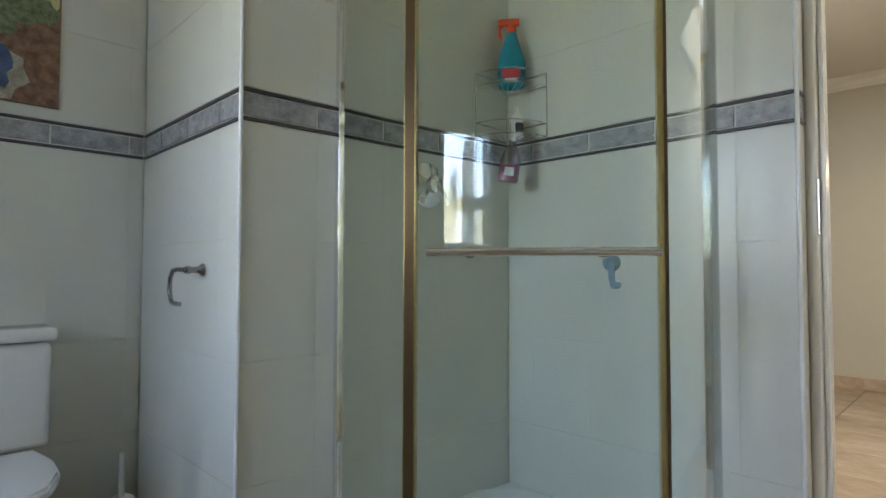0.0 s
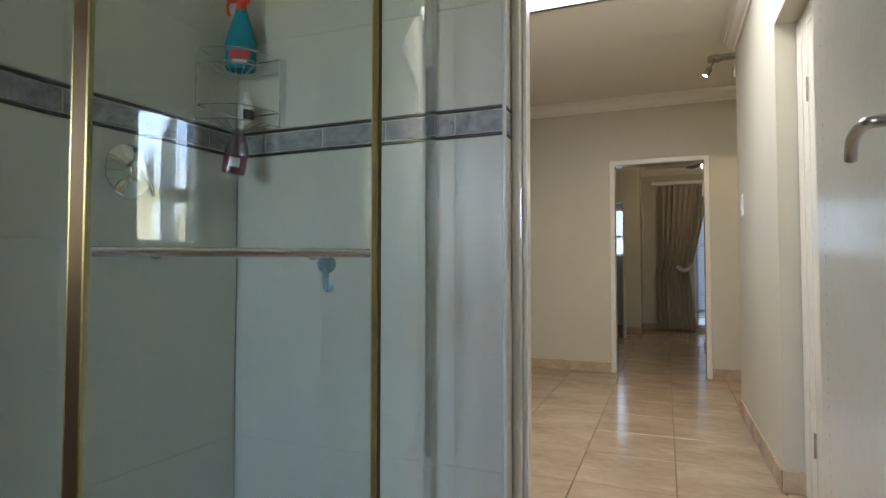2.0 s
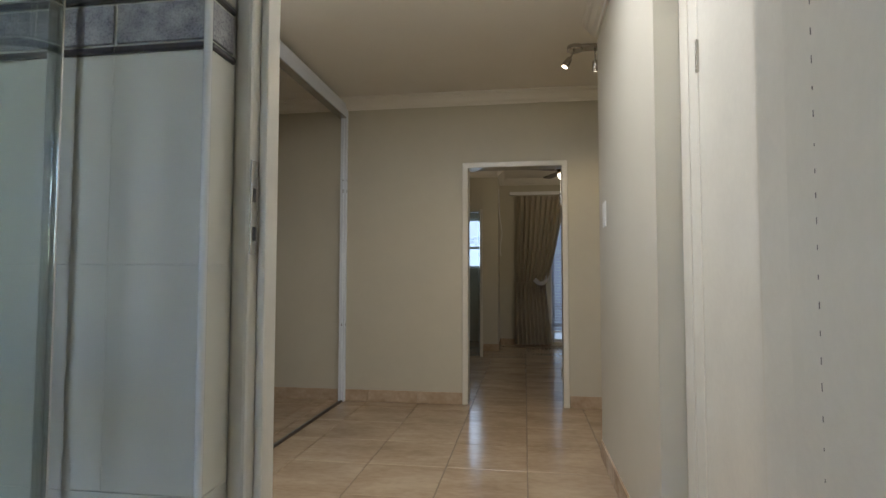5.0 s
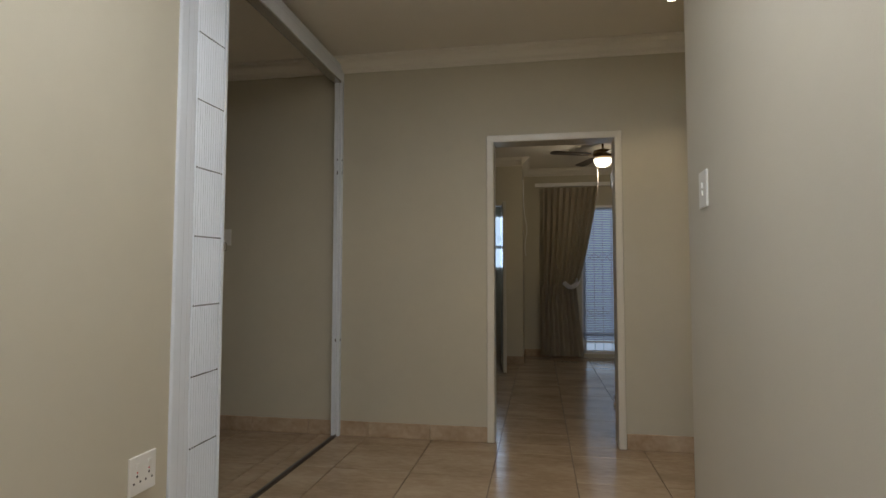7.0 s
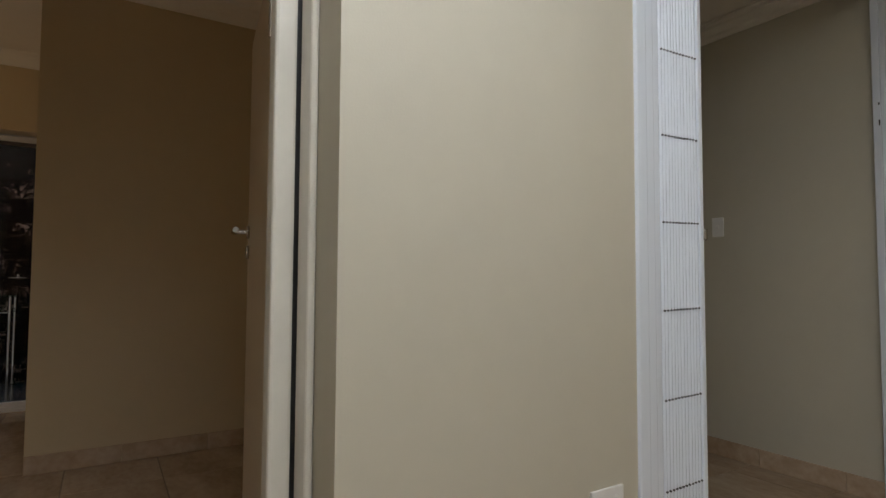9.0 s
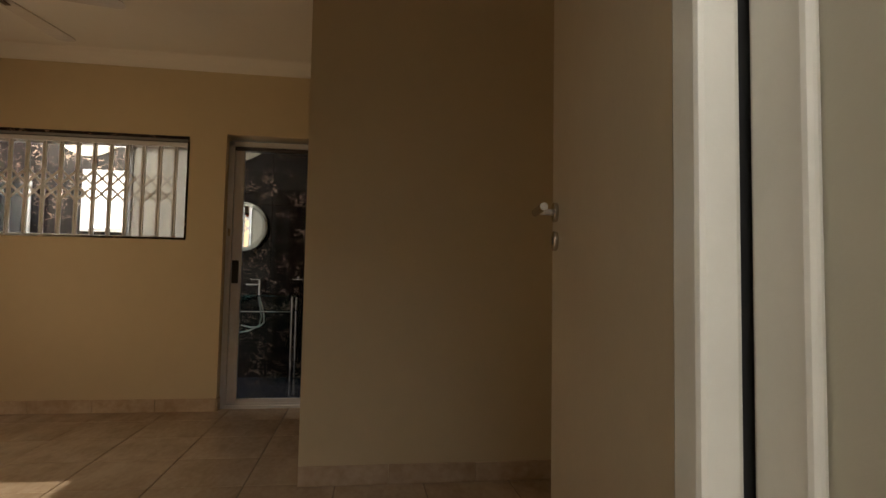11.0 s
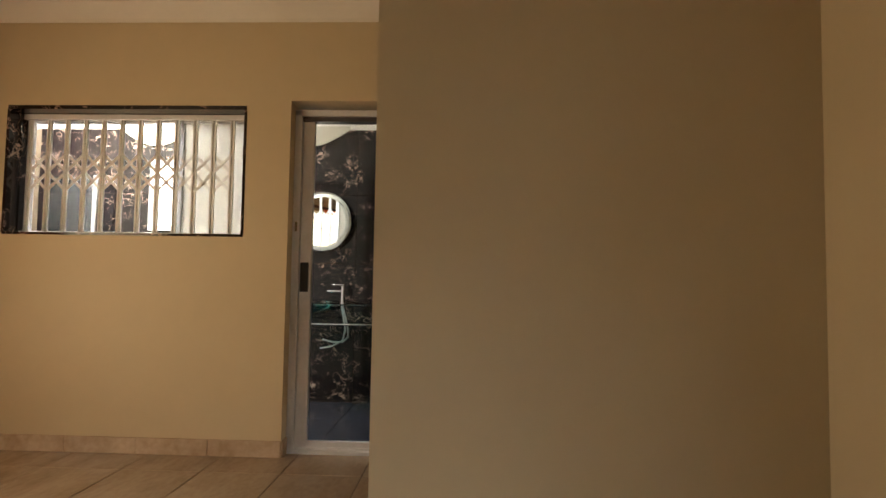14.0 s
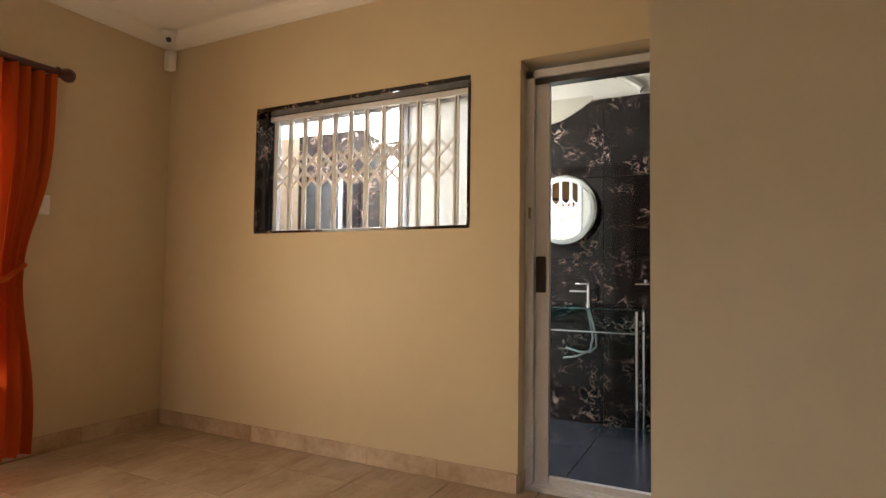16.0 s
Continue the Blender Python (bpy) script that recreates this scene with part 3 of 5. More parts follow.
# closed door in the lit corridor wall
d2 = tagged(new("door_2"), "closed cream door set in a deep beige reveal", "door", kind="structure")
part("door_jamb", sweep([(0, 0), (0, 0.02), (-0.01, 0.035), (-0.03, 0.04), (-0.045, 0.03), (-0.05, 0.055), (-0.07, 0.06), (-0.075, 0)], (0.635, 3.24, 0), (0.635, 3.24, 2.15), up=(0.9, 0, 0), side=(0, 1.3, 0)), GLOSSW, d2, "cream moulded door frame", smooth=False)
part("door_jamb", boxes([(0.638, 0.698, 3.05, 3.205, 0, 2.12)], 0.006), GLOSSW, d2, smooth=False)
part("door_jamb", boxes([(0.64, 0.70, 2.38, 2.44, 0, 2.12)], 0.004), GLOSSW, d2, smooth=False)
part("door_head", boxes([(0.64, 0.70, 2.38, 3.24, 2.09, 2.175)], 0.004), GLOSSW, d2, smooth=False)
part("door_leaf", bx(0.640, 0.680, 2.45, 3.048, 0.008, 2.08, 0.004, 2), GLOSSW, d2, "cream painted closed leaf", smooth=False)
# backing sheet added behind the closed leaf to keep its seam from going black
part("door_stop", boxes([(0.684, 0.699, 2.44, 3.24, 0, 2.1)]), GLOSSW, d2, smooth=False)
hinge_pair(d2, 0.637, 3.052, -0.002, -0.012, (0.28, 1.80))

# door between corridor and lounge
d3 = tagged(new("door_3"), "open cream lounge door with round lever handle", "door", kind="structure")
part("door_jamb", boxes([(-1.738, -1.648, 3.137, 3.158, 0, 2.12)], 0.008), GLOSSW, d3, "cream moulded jamb", smooth=False)
part("door_jamb", boxes([(-1.80, -1.738, 3.072, 3.130, 0, 2.12)], 0.009), GLOSSW, d3, "cream moulded jamb", smooth=False)
# black fill stands in for the shade between jamb and moulding
part("rebate_shade", boxes([(-1.80, -1.745, 3.129, 3.158, 0, 2.12)]), BLACK, d3, "black strip painting the shade in the rebate between jamb and stop", smooth=False)
part("door_jamb", boxes([(-1.80, -1.615, 2.102, 2.135, 0, 2.12)], 0.008), GLOSSW, d3, smooth=False)
part("door_head", boxes([(-1.80, -1.615, 2.102, 3.158, 2.06, 2.16)], 0.006), GLOSSW, d3, smooth=False)
lf3, ld3, ln3 = leaf(d3, (-1.81, 3.11), (-2.632, 3.226), label="beige gloss door leaf standing open", material=BEIGE_GLOSS)
nv3 = ln3 if ln3.y < 0 else -ln3
hp3 = Vector((-2.632, 3.226, 0)) - ld3 * 0.058 + nv3 * 0.02
lever_handle(lf3, hp3.x, hp3.y, 1.262, nv3.x, nv3.y, -ld3.x, -ld3.y, True)
lever_handle(lf3, hp3.x - nv3.x * 0.04, hp3.y - nv3.y * 0.04, 1.262, -nv3.x, -nv3.y, -ld3.x, -ld3.y, True)
hinge_pair(d3, -1.80, 3.085, -0.008, -0.008)

# bedroom door
d4 = tagged(new("door_4"), "open bedroom door in a cream steel frame", "door", kind="structure")
part("door_jamb", boxes([(-0.452, -0.402, 5.985, 6.155, 0, 2.08)], 0.008), GLOSSW, d4, "cream enamelled jamb", smooth=False)
part("door_jamb", boxes([(0.403, 0.451, 5.985, 6.155, 0, 2.08)], 0.008), GLOSSW, d4, "cream enamelled jamb", smooth=False)
part("door_head", boxes([(-0.452, 0.451, 5.984, 6.156, 2.045, 2.094)], 0.008), GLOSSW, d4, "cream enamelled head", smooth=False)
leaf(d4, (0.428, 6.185), (0.69, 6.93), label="cream painted bedroom leaf standing open")
hinge_pair(d4, 0.400, 6.12, -0.004, 0.012)

# ---- bathroom ----
tw = tagged(new("wall_tiling"), "cream glazed wall tiles with a grey border band", "wall tiles", kind="structure")
tile_mesh = {}


def wall_tile(w, h, material, depth=0.0035, bev=0.001):
    key = (round(w, 3), round(h, 3), material.name)
    if key not in tile_mesh:
        bm = bmesh.new()
        b = bev
        lo = [(-w / 2, -h / 2, 0), (w / 2, -h / 2, 0), (w / 2, h / 2, 0), (-w / 2, h / 2, 0)]
        mid = [(x, y, depth - b) for x, y, _ in lo]
        hi = [(x - math.copysign(b, x), y - math.copysign(b, y), depth) for x, y, _ in lo]
        rings = [[bm.verts.new(p) for p in r] for r in (lo, mid, hi)]
        for a, c in zip(rings, rings[1:]):
            for i in range(4):
                bm.faces.new((a[i], a[(i + 1) % 4], c[(i + 1) % 4], c[i]))
        bm.faces.new(rings[2])
        me = bpy.data.meshes.new("tile")
        bm.to_mesh(me)
        bm.free()
        me.materials.append(material)
        tile_mesh[key] = me
    return tile_mesh[key]


ROWS = [(0.0, 0.36), (0.36, 0.735), (0.735, 1.11), (1.11, 1.470), (1.578, 1.93), (1.93, 2.30), (2.30, 2.70)]


def tile_face(origin, along, normal, length, offset=0.0, tw_w=0.27, holes=()):
    """Tiles one wall face: origin at its foot, along its run, normal out of it."""
    a, n, up = Vector(along), Vector(normal), Vector((0, 0, 1))
    o = Vector(origin)
    cuts = [0.0]
    u = offset if offset > 0.02 else tw_w
    while u < length - 0.02:
        cuts.append(u)
        u += tw_w
    cuts.append(length)

    def place(name, me, c):
        ob = new(name, me)
        ob.matrix_basis = Matrix(((a.x, up.x, n.x, c.x), (a.y, up.y, n.y, c.y), (a.z, up.z, n.z, c.z), (0, 0, 0, 1)))
        ob.parent = tw

    for u0, u1 in zip(cuts, cuts[1:]):
        for z0, z1 in ROWS:
            if any(u1 > h[0] and u0 < h[1] and z1 > h[2] and z0 < h[3] for h in holes):
                continue
            place("tile", wall_tile(u1 - u0 - 0.0002, z1 - z0 - 0.0014, WALL_TILE, 0.0032, 0.0003), o + a * (u0 + u1) / 2 + up * (z0 + z1) / 2)
        if not any(u1 > h[0] and u0 < h[1] and h[3] > 1.46 for h in holes):
            place("border_tile", wall_tile(u1 - u0 - 0.007, 0.068, BAND, 0.004, 0.0015), o + a * (u0 + u1) / 2 + up * 1.524)
            place("border_strip", wall_tile(u1 - u0, 0.012, BAND_DARK, 0.007, 0.003), o + a * (u0 + u1) / 2 + up * 1.569)
            place("border_strip", wall_tile(u1 - u0, 0.012, BAND_DARK, 0.007, 0.003), o + a * (u0 + u1) / 2 + up * 1.479)


tile_face((-1.63, 0.83, 0), (0.0592, 0.99825, 0), (0.99825, -0.0592, 0), 1.207, 0.255)
tile_face((-1.552, 2.04, 0), (1, 0, 0), (0, -1, 0), 1.12, 0.13)
tile_face((-2.522, 0.83, 0), (1, 0, 0), (0, -1, 0), 0.892, 0.2)
tile_face((-2.528, -1.25, 0), (0, 1, 0), (1, 0, 0), 2.072, 0.13)
tile_face((0.62, 2.04, 0), (0, -1, 0), (-1, 0, 0), 3.29, 0.2)
tile_face((-2.52, -1.25, 0), (1, 0, 0), (0, 1, 0), 3.13, 0.2, holes=[(0.66, 2.12, 1.15, 2.02)])
tile_face((-0.437, 2.114, 0), (0, -1, 0), (1, 0, 0), 0.075, 0.0)
part("edge_trim", rod((-1.624, 0.824, 0), (-1.624, 0.824, H), 0.007), CERAMIC, tw, "white quarter-round tile trim")
part("edge_trim", rod((-0.434, 2.030, 0), (-0.434, 2.030, H), 0.007), CERAMIC, tw, "white quarter-round tile trim")

# window behind, with net curtains
w1 = tagged(new("window_1"), "bathroom window with white net curtains", "window", kind="structure")
part("window_frame", boxes([(-1.86, -1.81, -1.42, -1.36, 1.15, 2.02), (-0.45, -0.40, -1.42, -1.36, 1.15, 2.02), (-1.38, -1.34, -1.42, -1.36, 1.15, 2.02), (-0.90, -0.86, -1.42, -1.36, 1.15, 2.02), (-1.86, -0.40, -1.42, -1.36, 1.15, 1.19), (-1.86, -0.40, -1.42, -1.36, 1.45, 1.54), (-1.86, -0.40, -1.42, -1.36, 1.98, 2.02)]), BARS, w1, "white window frame", smooth=False)
part("window_sill", bx(-1.88, -0.38, -1.36, -1.22, 1.13, 1.15, 0.004, 1), CERAMIC, w1, smooth=False)


def cloth(width_at, depth, folds, z0, z1, m, wob=0.3, nu=None, nz=40, seed=1):
    """A hanging gathered cloth along local x; width_at(f) gives left and right edge at height f."""
    bm = bmesh.new()
    nu = nu or folds * 8
    rnd = random.Random(seed)
    ph = [rnd.uniform(0, 6.28) for _ in range(folds + 2)]
    am = [rnd.uniform(0.6, 1.3) for _ in range(folds + 2)]
    rows = []
    for k in range(nz + 1):
        f = k / nz
        x0, x1 = width_at(f)
        row = []
        for i in range(nu + 1):
            u = i / nu
            j = int(u * folds)
            a = am[j] * (1 - (u * folds - j)) + am[j + 1] * (u * folds - j)
            y = depth * a * (0.5 * math.sin(2 * math.pi * folds * u + wob * math.sin(ph[j] + 5 * f)) + 0.18 * math.sin(4 * math.pi * folds * u + ph[1] + 3 * f))
            row.append(bm.verts.new(m @ Vector((x0 + (x1 - x0) * u, y, z0 + (z1 - z0) * f))))
        rows.append(row)
    for a, b in zip(rows, rows[1:]):
        for i in range(nu):
            bm.faces.new((a[i], a[i + 1], b[i + 1], b[i]))
    return bm


for x0, x1, sd in ((-1.80, -1.42, 3), (-1.28, -0.94, 4), (-0.70, -0.46, 5)):
    c = tagged(put("net_curtain", cloth(lambda f: (x0, x1), 0.035, 6, 1.20, 2.0, pose(0, -1.30, 0), seed=sd), SHEER, True), "white patterned net curtain hung in the bathroom window", "curtain", "bathroom net curtains")

# shower
GL, GR = Vector((-1.185, 1.125, 0)), Vector((-0.632, 1.512, 0))
LC, RC = Vector((-1.598, 1.165, 0)), Vector((-0.692, 2.026, 0))
tray = thing("shower_tray", "white acrylic corner shower tray on the floor", "shower tray")
part("tray_rim", prism([(-1.545, 2.03), (-1.600, 1.16), (-1.17, 1.08), (-0.60, 1.49), (-0.63, 2.03)], 0.0, 0.09), CERAMIC, tray, smooth=False)
bmx = bmesh.new()
cen = Vector((-1.19, 1.60, 0.096))
ringp = []
for rr, zz in ((1.0, 0.1), (0.96, 0.097), (0.9, 0.093), (0.3, 0.092), (0.05, 0.091)):
    ringp.append([bmx.verts.new((cen.x + rr * 0.40 * math.copysign(abs(math.cos(t)) ** 0.6, math.cos(t)), cen.y + rr * 0.40 * math.copysign(abs(math.sin(t)) ** 0.6, math.sin(t)), zz)) for t in [2 * math.pi * i / 40 for i in range(40)]])
for a, b in zip(ringp, ringp[1:]):
    for i in range(40):
        bmx.faces.new((a[i], a[(i + 1) % 40], b[(i + 1) % 40], b[i]))
bmx.faces.new(ringp[-1])
part("tray_basin", bmx, CERAMIC, tray)

enc = thing("shower_enclosure", "corner glass shower enclosure with gold and silver trim", "shower")


def bowed(a, b, z0, z1, sag, th=0.005, k=16):
    """A curved pane from a to b that bows outwards by sag."""
    d = (b - a).normalized()
    out = Vector((d.y, -d.x, 0))
    mid = [a.lerp(b, i / k) + out * sag * (1 - (2 * i / k - 1) ** 2) for i in range(k + 1)]
    poly = [p + out * th / 2 for p in mid] + [p - out * th / 2 for p in reversed(mid)]
    return prism([tuple(p[:2]) for p in poly], z0, z1)


def pane(a, b, z0, z1, th=0.006):
    d = (b - a).normalized()
    n = Vector((-d.y, d.x, 0)) * th / 2
    return prism([tuple((p)[:2]) for p in (a + n, b + n, b - n, a - n)], z0, z1)


for nm, a, b, sag in (("fixed_pane", LC, GL, 0.02), ("door_pane", GL, GR, 0.085), ("fixed_pane", GR, RC, 0.07)):
    d = (b - a).normalized()
    pn = part(nm, bowed(a + d * 0.012, b - d * 0.012, 0.11, 2.02, sag), SGLASS, enc, "clear curved shower glass", smooth=True)
    pn.visible_shadow = False
    part("top_rail", bowed(a, b, 2.02, 2.05, sag, 0.03), BRASS, enc, "gold top rail", smooth=False)
    part("bottom_rail", bowed(a, b, 0.085, 0.11, sag, 0.026), BRASS, enc, "gold bottom rail", smooth=False)


def post(c, mats, r=0.016):
    for i, (dx, w, m_) in enumerate(mats):
        s = Vector((0.82, 0.571, 0))
        p = c + s * dx
        part("post", pane(p - s * w / 2, p + s * w / 2, 0.085, 2.05, 0.034), m_, enc, "upright shower trim", smooth=False)


post(GL, [(-0.0160, 0.003, BRASS), (-0.001, 0.027, BRONZE), (0.0145, 0.004, BRASS)])
post(GR, [(-0.004, 0.012, BRASS), (0.009, 0.008, BRONZE)])
part("wall_channel", boxes([(-1.608, -1.584, 1.152, 1.176, 0.085, 2.05)], 0.003), CHROME, enc, "silver wall channel", smooth=False)
part("wall_channel", boxes([(-0.708, -0.678, 2.000, 2.034, 0.085, 2.05)], 0.003), CHROME, enc, "silver wall channel", smooth=False)
dd = (GR - GL).normalized()
nd = Vector((dd.y, -dd.x, 0))
ba, bb = GL + dd * 0.072 + nd * 0.125 + Vector((0, 0, 1.062)), GL + dd * 0.648 + nd * 0.125 + Vector((0, 0, 1.062))
br = part("towel_bar", rod(ba, bb, 0.011, seg=20), CHROME, enc, "chrome towel bar on the shower door")
for s in (0.175, 0.520):
    k = GL + dd * s + Vector((0, 0, 1.062))
    part("bar_knob", rod(k + nd * 0.058, k - nd * 0.03, 0.016, 0.016, 18), CHROME, br, "round chrome bar mount")

hook_at = GL + dd * 0.555 - nd * 0.055 + Vector((0, 0, 1.005))
hk = thing("suction_hook", "pale blue plastic suction hook on the shower door", "hook", Matrix.Translation(hook_at) @ pose(0, 0, 0, 0, 0, 35) @ Matrix.Scale(0.72, 4))
BLUEP = mat("pale_blue_plastic", (0.30, 0.42, 0.52), 0.4, vary=0.05)
part("cup", lathe([(0.003, 0), (0.034, 0.0), (0.031, 0.006), (0.016, 0.014), (0.008, 0.018), (0.003, 0.018)], pose(0, 0.02, 0.045, 90, 0, 0)), BLUEP, hk, "pale blue suction cup")
bmh = bmesh.new()
for w_ in (-0.008, -0.003, 0.003, 0.008):
    add_tube(bmh, smooth_path([(w_, 0.0, 0.05), (w_ - 0.004, -0.008, 0.02), (w_ - 0.004, -0.012, -0.02), (w_ + 0.004, -0.022, -0.048), (w_ + 0.012, -0.038, -0.046), (w_ + 0.015, -0.043, -0.03)], 4), 0.0042, 8)
part("hook_arm", bmh, BLUEP, hk, "curved pale blue arm")

vm = Matrix.Translation((-1.577, 1.56, 1.345)) @ Vector((1, 0, 0)).to_track_quat("Z", "Y").to_matrix().to_4x4()
va = thing("shower_valve", "round chrome shower mixer on the tiled wall", "shower mixer", vm)
part("plate", lathe([(0.088, 0), (0.088, 0.004), (0.082, 0.010), (0.05, 0.016), (0.034, 0.03), (0.032, 0.05), (0.02, 0.055), (0.003, 0.056)], seg=40), CHROME, va, "polished chrome plate")
part("valve_lever", tube([(0, 0, 0.05), (0.012, -0.02, 0.062), (0.03, -0.05, 0.066), (0.042, -0.078, 0.064)], 0.008), CHROME, va, "chrome lever")

# wire corner caddy
cad = thing("corner_caddy", "two-tier chrome wire caddy in the shower corner", "caddy")
CX, CY = -1.542, 2.012
for tier, z in (("shelf_upper", 1.785), ("shelf_lower", 1.575)):
    bm = bmesh.new()
    r = 0.212
    A, B, C = Vector((CX, CY - r, z)), Vector((CX + r, CY, z)), Vector((CX, CY, z))
    for dz in (0, 0.055):
        u = Vector((0, 0, dz))
        add_tube(bm, [A + u, A + u + (B - A) * 0.25 + Vector((0.035, -0.035, 0)), A + u + (B - A) * 0.5 + Vector((0.05, -0.05, 0)), A + u + (B - A) * 0.75 + Vector((0.035, -0.035, 0)), B + u], 0.0028, 8)
        add_tube(bm, [A + u, C + u], 0.0028, 8)
        add_tube(bm, [C + u, B + u], 0.0028, 8)
    for k in range(1, 9):
        f = k / 9
        p = A.lerp(B, f) + Vector((0.05, -0.05, 0)) * math.sin(math.pi * f)
        add_tube(bm, [p, Vector((CX + r * f * 0.5, CY - r * (1 - f) * 0.5, z)), C.lerp(p, 0.12)], 0.0018, 6)
    part(tier, bm, CHROME, cad, "chrome wire shelf")
for p in ((CX, CY - 0.212), (CX + 0.212, CY), (CX + 0.003, CY - 0.003)):
    part("upright", tube([(*p, 1.575), (*p, 1.843)], 0.003, 8), CHROME, cad, "chrome wire upright")

def front(bm, keep):
    """Keeps the part of a turned band that faces local -y."""
    bmesh.ops.delete(bm, geom=[f for f in bm.faces if f.calc_center_median().y > 0 or abs(f.calc_center_median().x) > keep], context="FACES")
    return bm


sb = thing("spray_bottle", "turquoise spray bottle with red trigger on the caddy", "spray bottle", pose(-1.465, 1.945, 1.790, 0, 0, 35) @ Matrix.Scale(1.15, 4))
body = part("bottle", lathe([(0.002, 0), (0.044, 0.002), (0.050, 0.012), (0.051, 0.07), (0.052, 0.085), (0.048, 0.11), (0.041, 0.135), (0.033, 0.16), (0.025, 0.182), (0.022, 0.192), (0.019, 0.205), (0.016, 0.215), (0.002, 0.216)], Matrix.Diagonal((1, 0.72, 1, 1))), BLUE, sb, "turquoise plastic bottle")
part("label_band", front(lathe([(0.0525, 0.03), (0.0529, 0.032), (0.0529, 0.060), (0.0525, 0.062)], Matrix.Diagonal((1, 0.74, 1, 1))), 0.030), LABELR, body, "red and white printed label")
part("label_mark", front(lathe([(0.0525, 0.014), (0.0528, 0.015), (0.0528, 0.027), (0.0525, 0.028)], Matrix.Diagonal((0.99, 0.74, 1, 1))), 0.024), LABELW, body, "pale printed panel")
part("cap", lathe([(0.017, 0.208), (0.018, 0.21), (0.018, 0.232), (0.012, 0.236), (0.002, 0.236)]), RED, sb, "orange-red cap")
bm = boxes([(-0.050, 0.030, -0.013, 0.013, 0.236, 0.262)], 0.006)
add_tube(bm, [(-0.035, 0, 0.24), (-0.045, 0, 0.222), (-0.043, 0, 0.20), (-0.037, 0, 0.188)], 0.006, 8)
part("trigger", bm, RED, sb, "orange-red trigger head")

wb = thing("bottle", "small white bottle with a dark label on the caddy", "bottle", pose(-1.452, 1.965, 1.577, 0, 0, 20))
b2 = part("body", lathe([(0.002, 0), (0.026, 0.002), (0.028, 0.01), (0.028, 0.075), (0.02, 0.10), (0.011, 0.108), (0.011, 0.135), (0.002, 0.137)]), PLASTIC, wb, "white plastic body")
part("label_patch", lathe([(0.0283, 0.02), (0.0286, 0.022), (0.0286, 0.06), (0.0283, 0.062)]), BAND_DARK, b2, "dark label")
hb2 = thing("hanging_spray_bottle", "clear spray bottle with magenta cleaner hung on the caddy", "spray bottle", pose(-1.432, 1.875, 1.375, 0, 8, 40) @ Matrix.Scale(1.15, 4))
part("shell", lathe([(0.002, 0), (0.034, 0.002), (0.037, 0.012), (0.037, 0.08), (0.022, 0.125), (0.013, 0.14), (0.013, 0.15), (0.002, 0.151)], Matrix.Diagonal((1, 0.7, 1, 1))), CLEARP, hb2, "clear plastic shell")
part("liquid", lathe([(0.002, 0.003), (0.032, 0.005), (0.0345, 0.014), (0.0345, 0.062), (0.002, 0.063)], Matrix.Diagonal((1, 0.7, 1, 1))), PINK, hb2, "magenta liquid")
part("label_patch", front(lathe([(0.0372, 0.022), (0.0376, 0.024), (0.0376, 0.05), (0.0372, 0.052)], Matrix.Diagonal((1, 0.7, 1, 1))), 0.017), LABELW, hb2, "pale printed label")
part("nozzle", tube([(0, 0, 0.148), (0, 0, 0.175), (-0.008, 0, 0.20), (-0.01, 0, 0.235)], 0.008), PLASTIC, hb2, "white spray neck")

# toilet
to = thing("toilet", "white ceramic close-coupled toilet against the tiled wall", "toilet")
cist = part("cistern", bx(-2.518, -2.325, 0.06, 0.492, 0.405, 0.765, 0.025, 3), CERAMIC, to, "white ceramic cistern")
part("cistern_lid", bx(-2.522, -2.31, 0.045, 0.507, 0.769, 0.815, 0.018, 3), CERAMIC, cist, "white ceramic lid")
part("flush_button", lathe([(0.02, 0), (0.02, 0.006), (0.016, 0.008), (0.002, 0.008)], Matrix.Translation((-2.41, 0.27, 0.814))), CHROME, cist, "chrome flush button")
prof = [(-2.33, 0.10), (-2.33, 0.45), (-2.18, 0.475), (-2.02, 0.465), (-1.90, 0.42), (-1.84, 0.35), (-1.825, 0.275), (-1.84, 0.20), (-1.90, 0.13), (-2.02, 0.085), (-2.18, 0.075)]
part("bowl", prism([(x * 0.9 - 0.215, 0.275 + (y - 0.275) * 0.7) for x, y in prof], 0.0, 0.37), CERAMIC, to, "white ceramic bowl", smooth=False)
sl = prism(prof, 0.372, 0.408)
bmesh.ops.bevel(sl, geom=sl.edges[:], offset=0.010, segments=3, affect="EDGES")
part("seat_lid", sl, CERAMIC, to, "closed white plastic seat lid")

rh = thing("toilet_roll_holder", "chrome toilet roll holder on the tiled pier", "toilet roll holder")
base = Vector((-1.885, 0.822, 1.014))
part("mount", lathe([(0.022, 0), (0.021, 0.004), (0.011, 0.016), (0.010, 0.034), (0.014, 0.048), (0.010, 0.060), (0.002, 0.062)], Matrix.Translation(base) @ Vector((0, -1, 0)).to_track_quat("Z", "Y").to_matrix().to_4x4()), DCHROME, rh, "flared chrome mount")
part("ring", tube([base + Vector(p) for p in ((0, -0.056, 0), (-0.06, -0.060, 0.002), (-0.095, -0.062, -0.003), (-0.118, -0.062, -0.028), (-0.122, -0.062, -0.07), (-0.108, -0.062, -0.10), (-0.085, -0.062, -0.112), (-0.035, -0.060, -0.113))], 0.0078), DCHROME, rh, "open chrome roll arm")
tb = thing("toilet_brush", "grey toilet brush standing in the corner", "toilet brush", pose(-2.40, 0.735, 0))
part("handle", rod((0, 0, 0.10), (0, 0, 0.31), 0.011, 0.009), PLASTIC, tb, "pale plastic handle")
